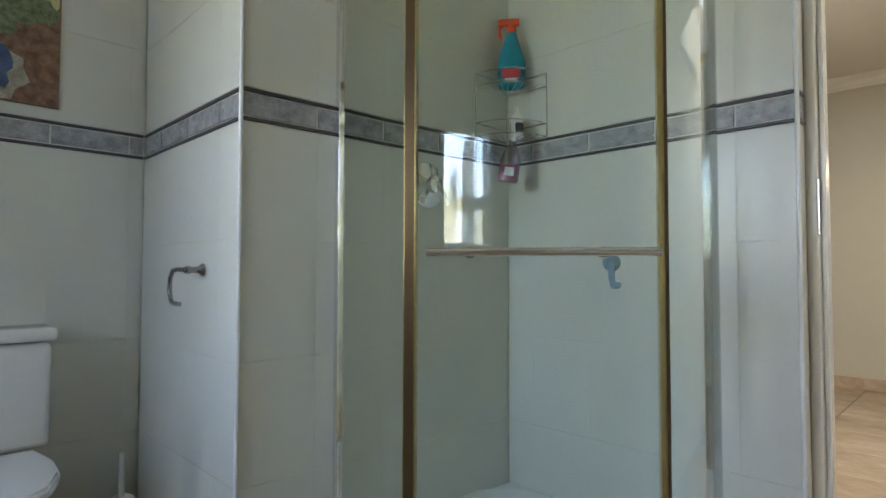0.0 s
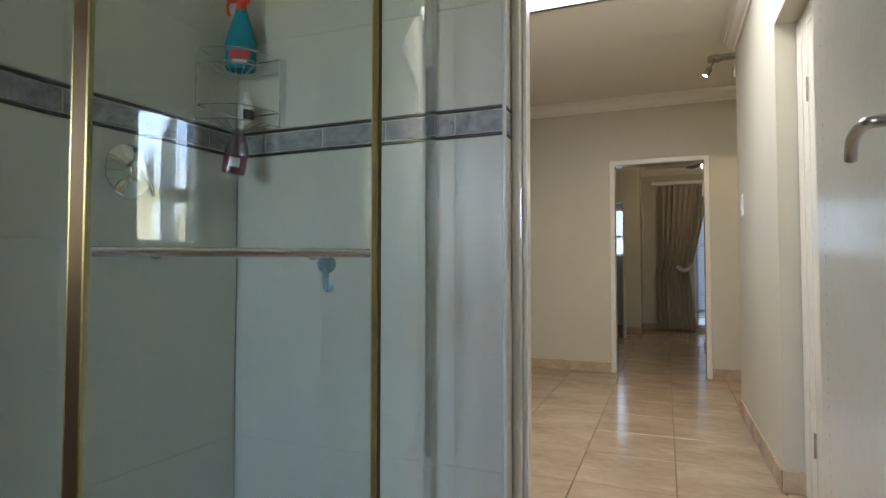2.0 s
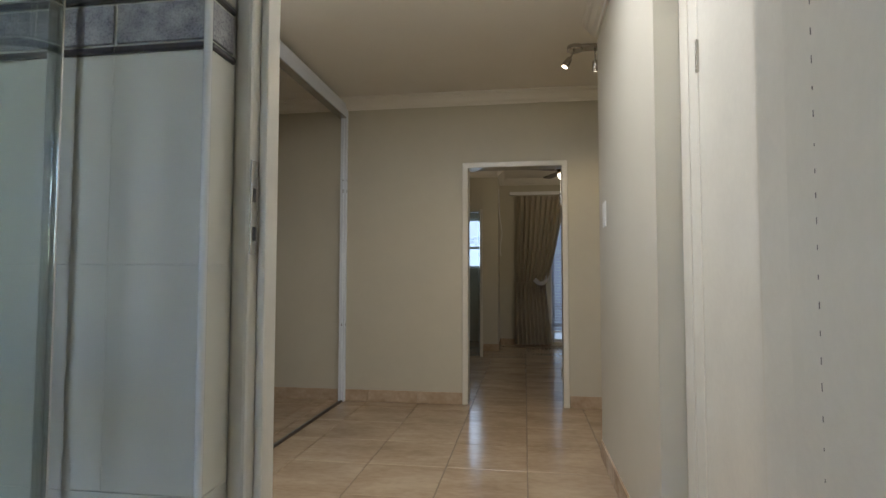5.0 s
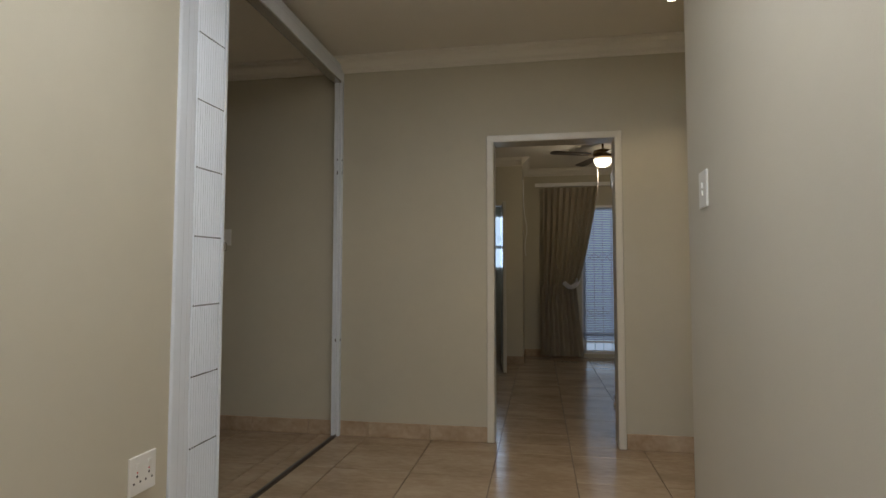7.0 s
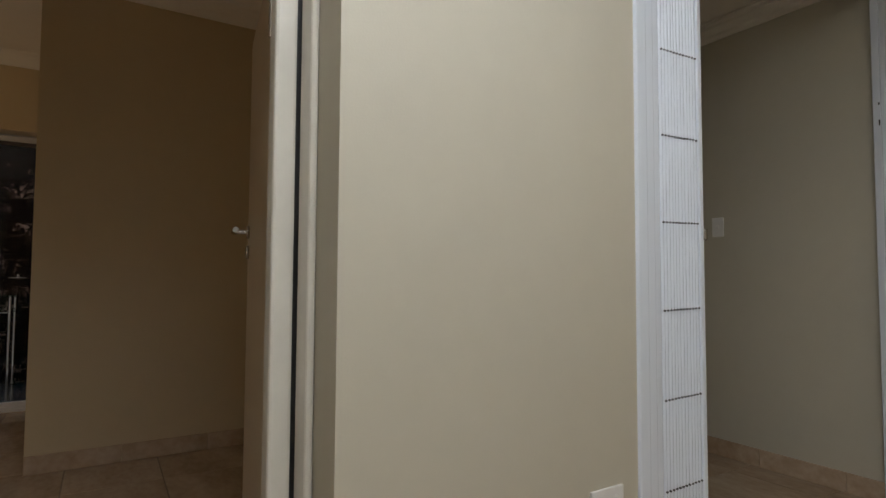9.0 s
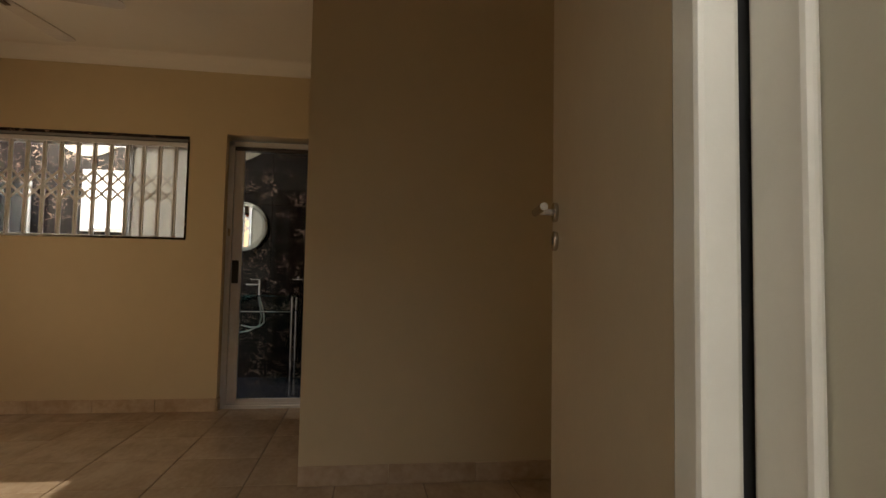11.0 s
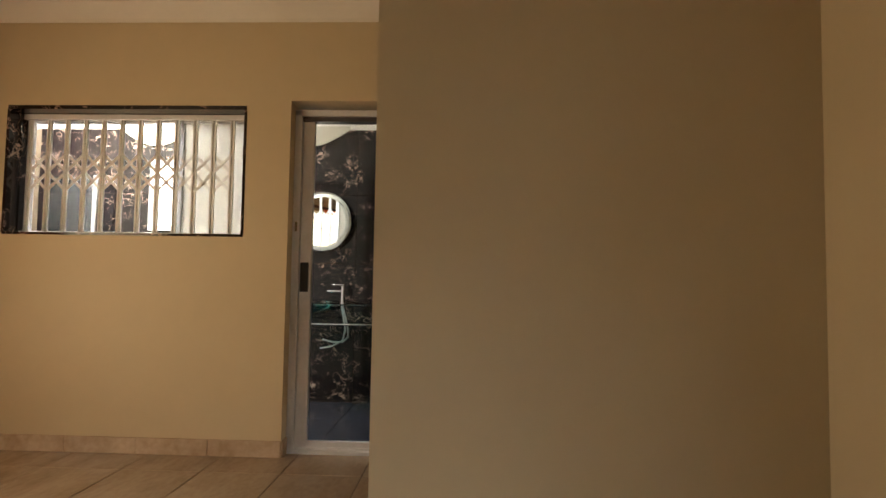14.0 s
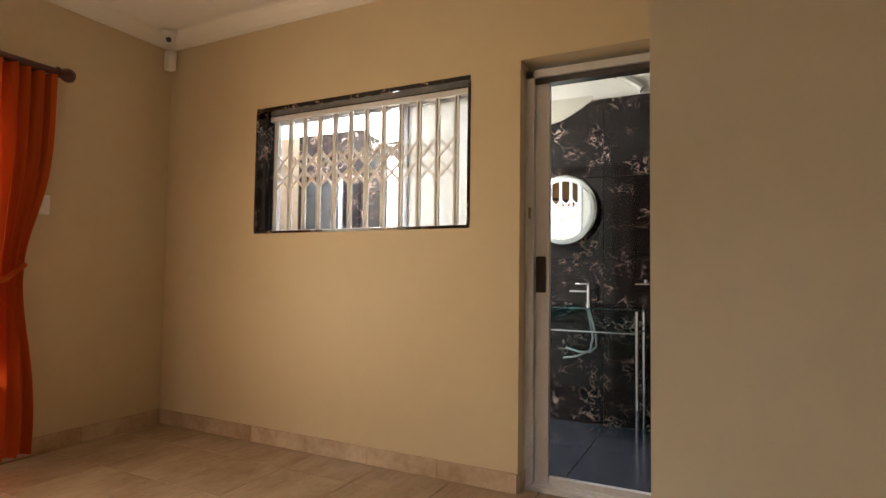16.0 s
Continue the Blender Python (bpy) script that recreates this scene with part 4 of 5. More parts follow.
part("cup", lathe([(0.05, 0), (0.055, 0.01), (0.045, 0.14), (0.03, 0.15), (0.01, 0.15)]), PLASTIC, tb, "pale plastic cup")

pic = thing("tile_picture", "tiled picture of a garden path above the toilet", "picture")
PG = [mat("mural_green", (0.19, 0.22, 0.12), 0.25, vary=0.5, scale=45, random_piece=0), mat("mural_earth", (0.26, 0.15, 0.10), 0.25, vary=0.5, scale=30), mat("mural_blue", (0.10, 0.14, 0.26), 0.25, vary=0.3, scale=20), mat("mural_sun", (0.62, 0.58, 0.28), 0.25, vary=0.3, scale=20), mat("mural_path", (0.42, 0.38, 0.30), 0.25, vary=0.4, scale=30)]
part("panel", bx(-2.521, -2.512, -0.02, 0.522, 1.62, 2.22), PG[1], pic, "glazed earth-coloured tiles", smooth=False)


def blob(y, z, ry, rz, material, x, seed):
    rnd = random.Random(seed)
    bm = bmesh.new()
    ring = []
    for i in range(22):
        t = 2 * math.pi * i / 22
        k = 1 + rnd.uniform(-0.22, 0.22)
        ring.append(bm.verts.new((x, min(0.515, max(-0.015, y + ry * k * math.cos(t))), min(2.215, max(1.625, z + rz * k * math.sin(t))))))
    bm.faces.new(ring)
    g = bmesh.ops.extrude_face_region(bm, geom=bm.faces[:])
    bmesh.ops.translate(bm, verts=[v for v in g["geom"] if isinstance(v, bmesh.types.BMVert)], vec=(0.001, 0, 0))
    part("glaze_patch", bm, material, pic, smooth=False)


blob(0.46, 2.05, 0.09, 0.10, PG[3], -2.512, 1)
blob(0.43, 1.97, 0.12, 0.05, PG[0], -2.5112, 2)
blob(0.30, 1.93, 0.10, 0.08, PG[0], -2.5106, 3)
blob(0.33, 1.73, 0.10, 0.10, PG[4], -2.5112, 4)
blob(0.30, 1.74, 0.075, 0.085, PG[2], -2.5102, 5)
blob(0.47, 1.88, 0.05, 0.05, PG[1], -2.5104, 6)
blob(0.12, 1.85, 0.12, 0.20, PG[0], -2.5104, 7)

# ---- corridor ----
sk = tagged(new("baseboard"), "sandy tile skirting along the painted walls", "skirting", kind="structure")


def skirting(a, b, normal, h=0.10, material=SKIRT):
    a, b, n = Vector((*a, 0)), Vector((*b, 0)), Vector((*normal, 0))
    L = (b - a).length
    d = (b - a) / L
    k = max(1, round(L / 0.463))
    w = L / k
    me = wall_tile(w - 0.003, h, material, 0.011, 0.002)
    for i in range(k):
        c = a + d * (i + 0.5) * w + Vector((0, 0, h / 2 + 0.001))
        ob = new("skirting_tile", me)
        ob.matrix_basis = Matrix(((d.x, 0, n.x, c.x), (d.y, 0, n.y, c.y), (0, 1, 0, c.z), (0, 0, 0, 1)))
        ob.parent = sk


for a, b, n in (((-3.05, 6.0), (-0.404, 6.0), (0, -1)), ((0.453, 6.0), (2.1, 6.0), (0, -1)), ((0.548, 3.245), (0.548, 4.75), (-1, 0)), ((0.548, 4.75), (2.1, 4.75), (0, 1)), ((0.64, 3.245), (0.548, 3.245), (0, -1)),
                ((-1.51, 3.16), (-1.51, 4.145), (1, 0)), ((-1.62, 3.16), (-1.51, 3.16), (0, -1)),
                ((RX, -1.2), (RX, 1.545), (1, 0)), ((-4.72, -1.2), (RX, -1.2), (0, 1)), ((-5.96, 1.545), (RX, 1.545), (0, 1)),
                ((-4.138, 2.375), (-4.138, 3.77), (1, 0)), ((-4.138, 3.77), (-1.8, 3.77), (0, -1)),
                ((-0.31, 10.35), (0.5, 10.35), (0, -1)), ((-0.31, 9.55), (-0.31, 10.35), (1, 0)), ((-0.56, 9.55), (-0.31, 9.55), (0, -1))):
    skirting(a, b, n)

# concertina door, folded back into a stack
wf = thing("folding_door", "white plastic concertina door folded back beside the wall", "folding door")
part("jamb_strip", boxes([(-1.535, -1.498, 4.146, 4.196, 0, 2.62), (-1.535, -1.504, 4.196, 4.238, 0, 2.52), (-1.535, -1.509, 4.238, 4.270, 0, 2.52)], 0.005), MELAMINE, wf, "white stepped jamb strip", smooth=False)
FOLD_W, FOLD_Y = 0.0165, 4.274
bmf = bmesh.new()
prof_ = [(-0.045, 0.0), (-0.0035, 0.0005), (0.0, 0.003), (0.0022, FOLD_W * 0.5), (0.0, FOLD_W - 0.003), (-0.0035, FOLD_W - 0.0005), (-0.045, FOLD_W)]
ends_ = [[bmf.verts.new((x, y, z)) for x, y in prof_] for z in (0.03, 2.512)]
for q in range(len(prof_)):
    p_ = (q + 1) % len(prof_)
    bmf.faces.new((ends_[0][q], ends_[0][p_], ends_[1][p_], ends_[1][q]))
bmf.faces.new(ends_[0][::-1])
bmf.faces.new(ends_[1])
first = part("fold", bmf, MELAMINE, wf, "white plastic door fold", smooth=False)
first.location = (-1.5105, FOLD_Y, 0)
rnd = random.Random(12)
for q in range(1, 12):
    o = new("fold", first.data)
    o.parent = wf
    o.location = (-1.5105 + rnd.uniform(-0.0015, 0.0015), FOLD_Y + q * FOLD_W, 0)
for k in range(8):
    z = 0.115 + k * 0.2903
    bm = bmesh.new()
    for i in range(12):
        c = Vector((-1.5083, FOLD_Y + (i + 0.5) * FOLD_W, z + i * 0.0004))
        add_rod(bm, c - Vector((0.002, 0, 0)), c + Vector((0.0032, 0, 0)), 0.0036, seg=8)
    part("pin_row", bm, BLACK, wf, "row of small dark hinge pins", smooth=False)
lead = part("lead_bar", bx(-1.545, -1.503, FOLD_Y + 12 * FOLD_W, FOLD_Y + 12 * FOLD_W + 0.022, 0.02, 2.515, 0.004, 2), MELAMINE, wf, "white leading edge bar", smooth=False)
part("catch", bx(-1.515, -1.497, 4.488, 4.507, 1.225, 1.265, 0.003, 1), STEEL, lead, "small steel catch", smooth=False)
pl = part("end_post", boxes([(-1.545, -1.512, 5.945, 5.995, 0, 2.53), (-1.512, -1.490, 5.955, 5.995, 0, 2.53)], 0.004), MELAMINE, wf, "white end post", smooth=False)
for z, h in ((0.67, 0.011), (1.86, 0.014), (1.955, 0.006)):
    part("strike_hole", bx(-1.520, -1.514, 5.9438, 5.9456, z - h, z + h), BLACK, pl, "dark strike slot", smooth=False)
    part("strike_hole", bx(-1.4905, -1.4892, 5.962, 5.972, z - h, z + h), BLACK, pl, "dark strike slot", smooth=False)
part("head_fascia", boxes([(-1.55, -1.490, 4.14, 5.995, 2.53, 2.600), (-1.55, -1.502, 4.14, 5.995, 2.600, 2.655)], 0.004), MELAMINE, wf, "white head fascia", smooth=False)
part("head_track", bx(-1.56, -1.498, 4.20, 5.98, 2.518, 2.53), STEEL, wf, "grey sliding track", smooth=False)
part("floor_track", boxes([(-1.535, -1.505, 4.48, 5.98, 0.0, 0.010), (-1.515, -1.509, 4.48, 5.98, 0.010, 0.016)]), mat("dull_dark_track", (0.10, 0.085, 0.07), 0.5, 0.5), wf, "dark metal floor track", smooth=False)


def plate(name, label, category, m, w, h, kind):
    t = thing(name, label, category, m)
    bp = part("plate", bx(-w / 2, w / 2, 0, 0.009, -h / 2, h / 2, 0.003, 2), PLASTIC, t, "white plastic plate", smooth=False)
    if kind == "socket":
        for sx in (-0.030, 0.030):
            part("rocker", bx(sx - 0.008, sx + 0.008, 0.008, 0.013, 0.022, 0.042, 0.002, 1), PLASTIC, t, "white rocker switch", smooth=False)
            part("neon", bx(sx - 0.003, sx + 0.003, 0.0088, 0.0095, 0.006, 0.012), LABELR, t, smooth=False)
            for dx, dz in ((0, -0.004), (-0.016, -0.026), (0.016, -0.026)):
                part("pin_hole", rod((sx + dx, 0.0088, dz), (sx + dx, 0.0096, dz), 0.0045, seg=12), BLACK, t, "dark socket hole")
    else:
        for k in range(kind):
            z = (k - (kind - 1) / 2) * 0.03
            part("rocker", bx(-0.010, 0.010, 0.008, 0.014, z - 0.011, z + 0.011, 0.002, 1), PLASTIC, t, "white rocker switch", smooth=False)
    return t


plate("wall_socket", "white double wall socket low on the beige wall", "socket", pose(-1.511, 4.005, 0.405, 0, 0, -90), 0.135, 0.135, "socket")
plate("light_switch", "white light switch on the lit corridor wall", "switch", pose(0.549, 4.51, 1.455, 0, 0, 90), 0.10, 0.145, 2)
plate("light_switch", "white light switch in the space behind the folding door", "switch", pose(-2.40, 6.001, 1.41, 0, 0, 180), 0.075, 0.12, 1)
plate("light_switch", "white light switch beside the orange curtain", "switch", pose(-5.0, -1.201, 1.50, 0, 0, 0), 0.08, 0.12, 1)

# ceiling spots
sl4 = thing("spot_light_bar", "brushed metal ceiling light with four small spots", "ceiling light", pose(0.58, 5.08, 2.70))
part("ceiling_plate", bx(-0.17, 0.17, -0.045, 0.045, -0.028, 0.0, 0.012, 2), STEEL, sl4, "brushed metal bar", smooth=False)
part("end_cap", lathe([(0.05, -0.035), (0.055, -0.03), (0.055, -0.003), (0.01, 0)], Matrix.Translation((-0.14, 0, 0))), STEEL, sl4)
for i, (px, py, tx, ty) in enumerate(((-0.14, -0.01, -0.24, -0.02), (0.0, 0.03, 0.01, 0.08), (0.02, -0.06, 0.02, -0.14), (0.14, 0.0, 0.2, 0.0))):
    a, b = Vector((px, py, -0.03)), Vector((tx, ty, -0.195))
    arm = part("spot_arm", rod(a, a.lerp(b, 0.4), 0.006, seg=10), STEEL, sl4, "thin swivel arm")
    d = (b - a).normalized()
    q = Matrix.Translation(a.lerp(b, 0.35)) @ d.to_track_quat("Z", "Y").to_matrix().to_4x4()
    hd = part("spot_head", lathe([(0.010, 0), (0.020, 0.006), (0.024, 0.03), (0.027, 0.075), (0.024, 0.075), (0.003, 0.066)], q), STEEL, arm, "metal spot shade")
    part("bulb", lathe([(0.021, 0.067), (0.02, 0.073), (0.003, 0.075)], q), LAMP, sl4, "glowing lamp face")
    e = Vector((0.58, 5.08, 2.70)) + b + d * 0.03
    spot_light("spot_lamp", e, e + d, 14, 105, (1.0, 0.79, 0.50))

# ---- bedroom ----
def bedroom_edges(f):
    """Straight outer edge; the inner edge is drawn in to the tieback and hangs straight under it."""
    z = 0.03 + f * 2.37
    if z > 1.0:
        k = ((z - 1.0) / 1.4) ** 0.75
        return -0.03 - 0.02 * (1 - f), 0.42 + 0.32 * k
    return -0.08, 0.42 + 0.10 * (1 - z)


bc = thing("bedroom_curtain", "cream bedroom curtain tied back at the window", "curtain")
part("cloth", cloth(bedroom_edges, 0.115, 9, 0.03, 2.40, pose(0, 10.22, 0), seed=8, nz=60, wob=0.15), CREAMC, bc, "cream satin cloth")
part("tieback", tube(smooth_path([(0.24, 10.12, 1.06), (0.31, 10.10, 1.00), (0.38, 10.12, 1.01), (0.43, 10.20, 1.06), (0.45, 10.33, 1.12)]), 0.034), SHEER, bc, "pale cloth tieback")
pm = thing("curtain_track", "white curtain track above the bedroom window", "curtain rail")
part("rail", bx(-0.15, 2.3, 10.20, 10.26, 2.42, 2.475, 0.008, 2), BARS, pm, "white boxed track", smooth=False)
w2 = tagged(new("window_2"), "tall bedroom window with burglar bars", "window", kind="structure")
part("window_frame", boxes([(0.5, 0.55, 10.38, 10.43, 0.05, 2.15), (1.95, 2.0, 10.38, 10.43, 0.05, 2.15), (1.2, 1.26, 10.38, 10.43, 0.05, 2.15), (0.5, 2.0, 10.38, 10.43, 0.05, 0.10), (0.5, 2.0, 10.38, 10.43, 2.10, 2.15), (0.5, 2.0, 10.38, 10.43, 0.30, 0.34)]), BARS, w2, "white frame", smooth=False)
for k in range(12):
    x = 0.56 + k * 0.12
    bg = part("burglar_bar", rod((x, 10.42, 0.06), (x, 10.42, 2.14), 0.006, seg=8), BARS, w2, "white burglar bar")
for zc in (0.62, 1.42):
    bm = bmesh.new()
    for k in range(11):
        x = 0.56 + k * 0.12
        add_rod(bm, (x, 10.42, zc - 0.06), (x + 0.12, 10.42, zc + 0.06), 0.005, seg=6)
        add_rod(bm, (x, 10.42, zc + 0.06), (x + 0.12, 10.42, zc - 0.06), 0.005, seg=6)
    part("lattice", bm, BARS, w2, "crossed bar lattice")
bl = thing("window_blind", "pale blue venetian blind half raised at the bottom", "blind")
bm0 = bx(-0.74, 0.74, -0.012, 0.012, -0.0008, 0.0008)
bm0.transform(Matrix.Rotation(radians(38), 4, "X"))
me0 = bpy.data.meshes.new("slat")
bm0.to_mesh(me0)
bm0.free()
me0.materials.append(BLIND)
for k in range(76):
    o = new("slat", me0)
    o.matrix_basis = pose(1.26, 10.30, 0.26 + k * 0.0245)
    o.parent = bl
part("bottom_rail", bx(0.52, 2.0, 10.29, 10.315, 0.215, 0.24), BARS, bl, smooth=False)
part("head_rail", bx(0.52, 2.0, 10.28, 10.32, 2.12, 2.15), BARS, bl, smooth=False)


def ceiling_fan(at, turn, drop, light, label, blades=4, reach=0.62, wood=WOOD, blade_label="dark wooden fan blade"):
    f = thing("ceiling_fan", label, "ceiling fan", Matrix.Translation(at) @ pose(0, 0, 0, 0, 0, turn))
    part("canopy", lathe([(0.06, 0), (0.055, -0.03), (0.02, -0.05), (0.005, -0.05)]), BRONZE, f, "dark metal canopy")
    part("down_rod", rod((0, 0, -0.04), (0, 0, -drop), 0.012), BRONZE, f, "dark metal rod")
    part("motor", lathe([(0.03, -drop), (0.10, -drop - 0.02), (0.115, -drop - 0.06), (0.10, -drop - 0.10), (0.05, -drop - 0.12), (0.01, -drop - 0.12)]), BRONZE, f, "dark metal motor housing")
    for k in range(blades):
        bm = prism([(0.16, -0.05), (reach - 0.05, -0.066), (reach - 0.015, -0.055), (reach, -0.03), (reach, 0.03), (reach - 0.015, 0.055), (reach - 0.05, 0.066), (0.16, 0.05)], -0.003, 0.003)
        bm.transform(Matrix.Rotation(radians(360 / blades * k), 4, "Z") @ Matrix.Translation((0, 0, -drop - 0.07)) @ Matrix.Rotation(radians(3), 4, "X"))
        bd = part("blade", bm, wood, f, blade_label, smooth=False)
        bm = bx(0.09, 0.20, -0.015, 0.015, -0.004, 0.002)
        bm.transform(Matrix.Rotation(radians(360 / blades * k), 4, "Z") @ Matrix.Translation((0, 0, -drop - 0.075)))
        part("blade_bracket", bm, BRONZE, bd, smooth=False)
    if light:
        part("light_bowl", lathe([(0.10, -drop - 0.12), (0.10, -drop - 0.14), (0.08, -drop - 0.18), (0.04, -drop - 0.20), (0.005, -drop - 0.205)]), FANLAMP, f, "glowing frosted glass bowl")
    return f


ceiling_fan((0.62, 8.60, 2.70), 21, 0.13, True, "dark bedroom ceiling fan with a glowing light bowl", 4, 0.62, mat("dark_grey_brown_wood", (0.045, 0.036, 0.030), 0.35, vary=0.2, scale=9, stretch=(1, 8, 8)))
fl = bpy.data.lights.new("fan_lamp", "POINT")
fl.energy, fl.color, fl.shadow_soft_size = 12, (1.0, 0.84, 0.6), 0.08
new("fan_lamp", fl).location = (0.62, 8.60, 2.26)
pc = thing("pull_cord", "thin white cord hanging from the bedroom fan", "cord")
part("cord", tube([(0.56, 8.60, 2.45), (0.56, 8.60, 2.0)], 0.003, 6), BARS, pc)
cb = thing("wall_cable", "loose white cable running down the bedroom wall", "cable")
part("cable", tube(smooth_path([(-0.302, 9.75, 2.45), (-0.298, 9.75, 2.15), (-0.285, 9.78, 1.98), (-0.262, 9.80, 1.84), (-0.258, 9.80, 1.74), (-0.278, 9.80, 1.62), (-0.284, 9.80, 1.50), (-0.270, 9.80, 1.42)]), 0.006, 8), BARS, cb)
d5 = tagged(new("door_5"), "open inner door beside the bedroom pier", "door", kind="structure")
leaf(d5, (-0.58, 9.54), (-0.50, 8.80), label="beige painted inner leaf standing open")
hinge_pair(d5, -0.565, 9.53, 0.004, -0.01)
w3 = tagged(new("window_3"), "small barred window bright with daylight", "window", kind="structure")
part("window_frame", boxes([(-1.30, -1.26, 10.88, 10.93, 1.25, 2.12), (-0.64, -0.60, 10.88, 10.93, 1.25, 2.12), (-1.30, -0.60, 10.88, 10.93, 1.25, 1.29), (-1.30, -0.60, 10.88, 10.93, 2.08, 2.12), (-1.30, -0.60, 10.88, 10.93, 1.58, 1.63)]), BARS, w3, "white frame", smooth=False)
bm = bmesh.new()
for k in range(5):
    x = -1.26 + k * 0.125
    add_rod(bm, (x, 10.90, 1.66), (x + 0.125, 10.90, 1.80), 0.006, seg=6)
    add_rod(bm, (x, 10.90, 1.80), (x + 0.125, 10.90, 1.66), 0.006, seg=6)
part("lattice", bm, BARS, w3, "crossed bar lattice")

# ---- lounge ----
w4 = tagged(new("window_4"), "marble-lined wall opening with a steel trellis grille", "window", kind="structure")
WX = -5.97
for nm, r in (("reveal_head", (RX - 0.19, RX + 0.003, -0.316, 1.259, 2.178, 2.203)), ("reveal_sill", (RX - 0.19, RX + 0.003, -0.316, 1.259, 1.362, 1.378)), ("reveal_side", (RX - 0.19, RX + 0.003, -0.319, -0.300, 1.378, 2.178)), ("reveal_side", (RX - 0.19, RX + 0.003, 1.245, 1.262, 1.378, 2.178))):
    part(nm, bx(*r), MARBLE, w4, "black veined marble lining", smooth=False)
fr = part("window_frame", boxes([(WX - 0.06, WX - 0.02, -0.298, -0.268, 1.38, 2.175), (WX - 0.06, WX - 0.02, 1.215, 1.243, 1.38, 2.175), (WX - 0.06, WX - 0.02, -0.298, 1.243, 2.13, 2.175), (WX - 0.06, WX - 0.02, -0.298, 1.243, 1.38, 1.395), (WX - 0.055, WX - 0.025, 0.735, 0.775, 1.395, 2.13)]), ALU, w4, "silver aluminium window frame", smooth=False)
part("pane", bx(WX - 0.045, WX - 0.040, 0.775, 1.215, 1.395, 2.13), FROST, w4, "bright frosted sliding pane", smooth=False)
gr = thing("trellis_grille", "white expanding steel trellis grille inside the window", "security grille")
part("top_channel", bx(WX - 0.012, WX + 0.022, -0.298, 1.243, 2.140, 2.176, 0.003, 1), BARS, gr, "white top channel", smooth=False)
part("bottom_channel", bx(WX - 0.008, WX + 0.018, -0.298, 1.243, 1.379, 1.392, 0.002, 1), BARS, gr, "white bottom channel", smooth=False)
ys = [-0.25 + 0.1245 * k for k in range(12)]
bar_me = None
for y in ys:
    bmb = boxes([(-0.004, 0.012, -0.015, -0.004, 1.39, 2.145), (-0.004, 0.012, 0.004, 0.015, 1.39, 2.145), (-0.004, -0.001, -0.015, 0.015, 1.39, 2.145)])
    if bar_me is None:
        o = part("upright", bmb, BARS, gr, "white steel upright", smooth=False)
        bar_me = o.data
    else:
        bmb.free()
        o = new("upright", bar_me)
        o.parent = gr
    o.location = (WX, y, 0)
for y0, y1 in zip(ys, ys[1:]):
    for zc in (1.850, 1.725):
        for s in (-1, 1):
            dyz = Vector((0, y1 - y0, s * 0.125))
            mid = Vector((WX + 0.004 + s * 0.0035, (y0 + y1) / 2, zc))
            L = dyz.length + 0.012
            bm = bx(-0.0015, 0.0015, -L / 2, L / 2, -0.009, 0.009)
            bm.transform(Matrix.Translation(mid) @ Matrix.Rotation(math.atan2(dyz.z, dyz.y), 4, "X"))
            part("lattice_strap", bm, BARS, gr, smooth=False)

sd = tagged(new("door_6"), "silver aluminium sliding door to the marble bathroom", "sliding door", kind="structure")
DX = -5.98
part("door_frame", boxes([(DX - 0.05, DX + 0.05, 1.548, 1.592, 0, 2.20), (DX - 0.05, DX + 0.05, 2.50, 2.545, 0, 2.20), (DX - 0.05, DX + 0.05, 1.548, 2.545, 2.165, 2.205), (DX - 0.05, DX + 0.06, 1.548, 2.545, 0.0, 0.022), (DX + 0.015, DX + 0.025, 1.592, 2.50, 0.022, 0.036)]), ALU, sd, "silver aluminium frame", smooth=False)
part("head_track", boxes([(DX - 0.04, DX + 0.03, 1.592, 2.50, 2.135, 2.165)]), BAND_DARK, sd, "dark head track", smooth=False)
slv = part("sliding_leaf", boxes([(DX - 0.02, DX + 0.018, 1.594, 1.668, 0.03, 2.135), (DX - 0.02, DX + 0.012, 2.36, 2.43, 0.03, 2.135), (DX - 0.02, DX + 0.012, 1.668, 2.36, 0.03, 0.07)], 0.003), ALU, sd, "silver sliding leaf", smooth=False)
part("lock_case", bx(DX + 0.016, DX + 0.030, 1.600, 1.652, 1.02, 1.21, 0.003, 1), BLACK, slv, "black lock and pull", smooth=False)
pn = part("glass", bx(DX - 0.006, DX - 0.001, 1.668, 2.36, 0.07, 2.135), DGLASS, slv, "clear glass", smooth=False)
pn.visible_shadow = False
part("strike", bx(DX + 0.03, DX + 0.054, 1.565, 1.58, 1.41, 1.47), STEEL, sd, "small steel strike", smooth=False)

cr = thing("curtain_rod", "dark turned wooden curtain rod on the lounge wall", "curtain rod")
part("rod", rod((-4.99, -1.09, 2.295), (-2.78, -1.09, 2.295), 0.024, seg=20), WOOD, cr, "dark mahogany rod")
qf = Matrix.Translation((-4.985, -1.09, 2.295)) @ Vector((-1, 0, 0)).to_track_quat("Z", "Y").to_matrix().to_4x4()
part("finial", lathe([(0.024, 0), (0.034, 0.005), (0.034, 0.016), (0.022, 0.022), (0.030, 0.035), (0.042, 0.055), (0.044, 0.075), (0.034, 0.098), (0.012, 0.108), (0.002, 0.109)], qf), WOOD, cr, "turned mahogany knob")
part("bracket", tube([(-4.86, -1.19, 2.26), (-4.86, -1.13, 2.26), (-4.86, -1.09, 2.27)], 0.012), WOOD, cr)


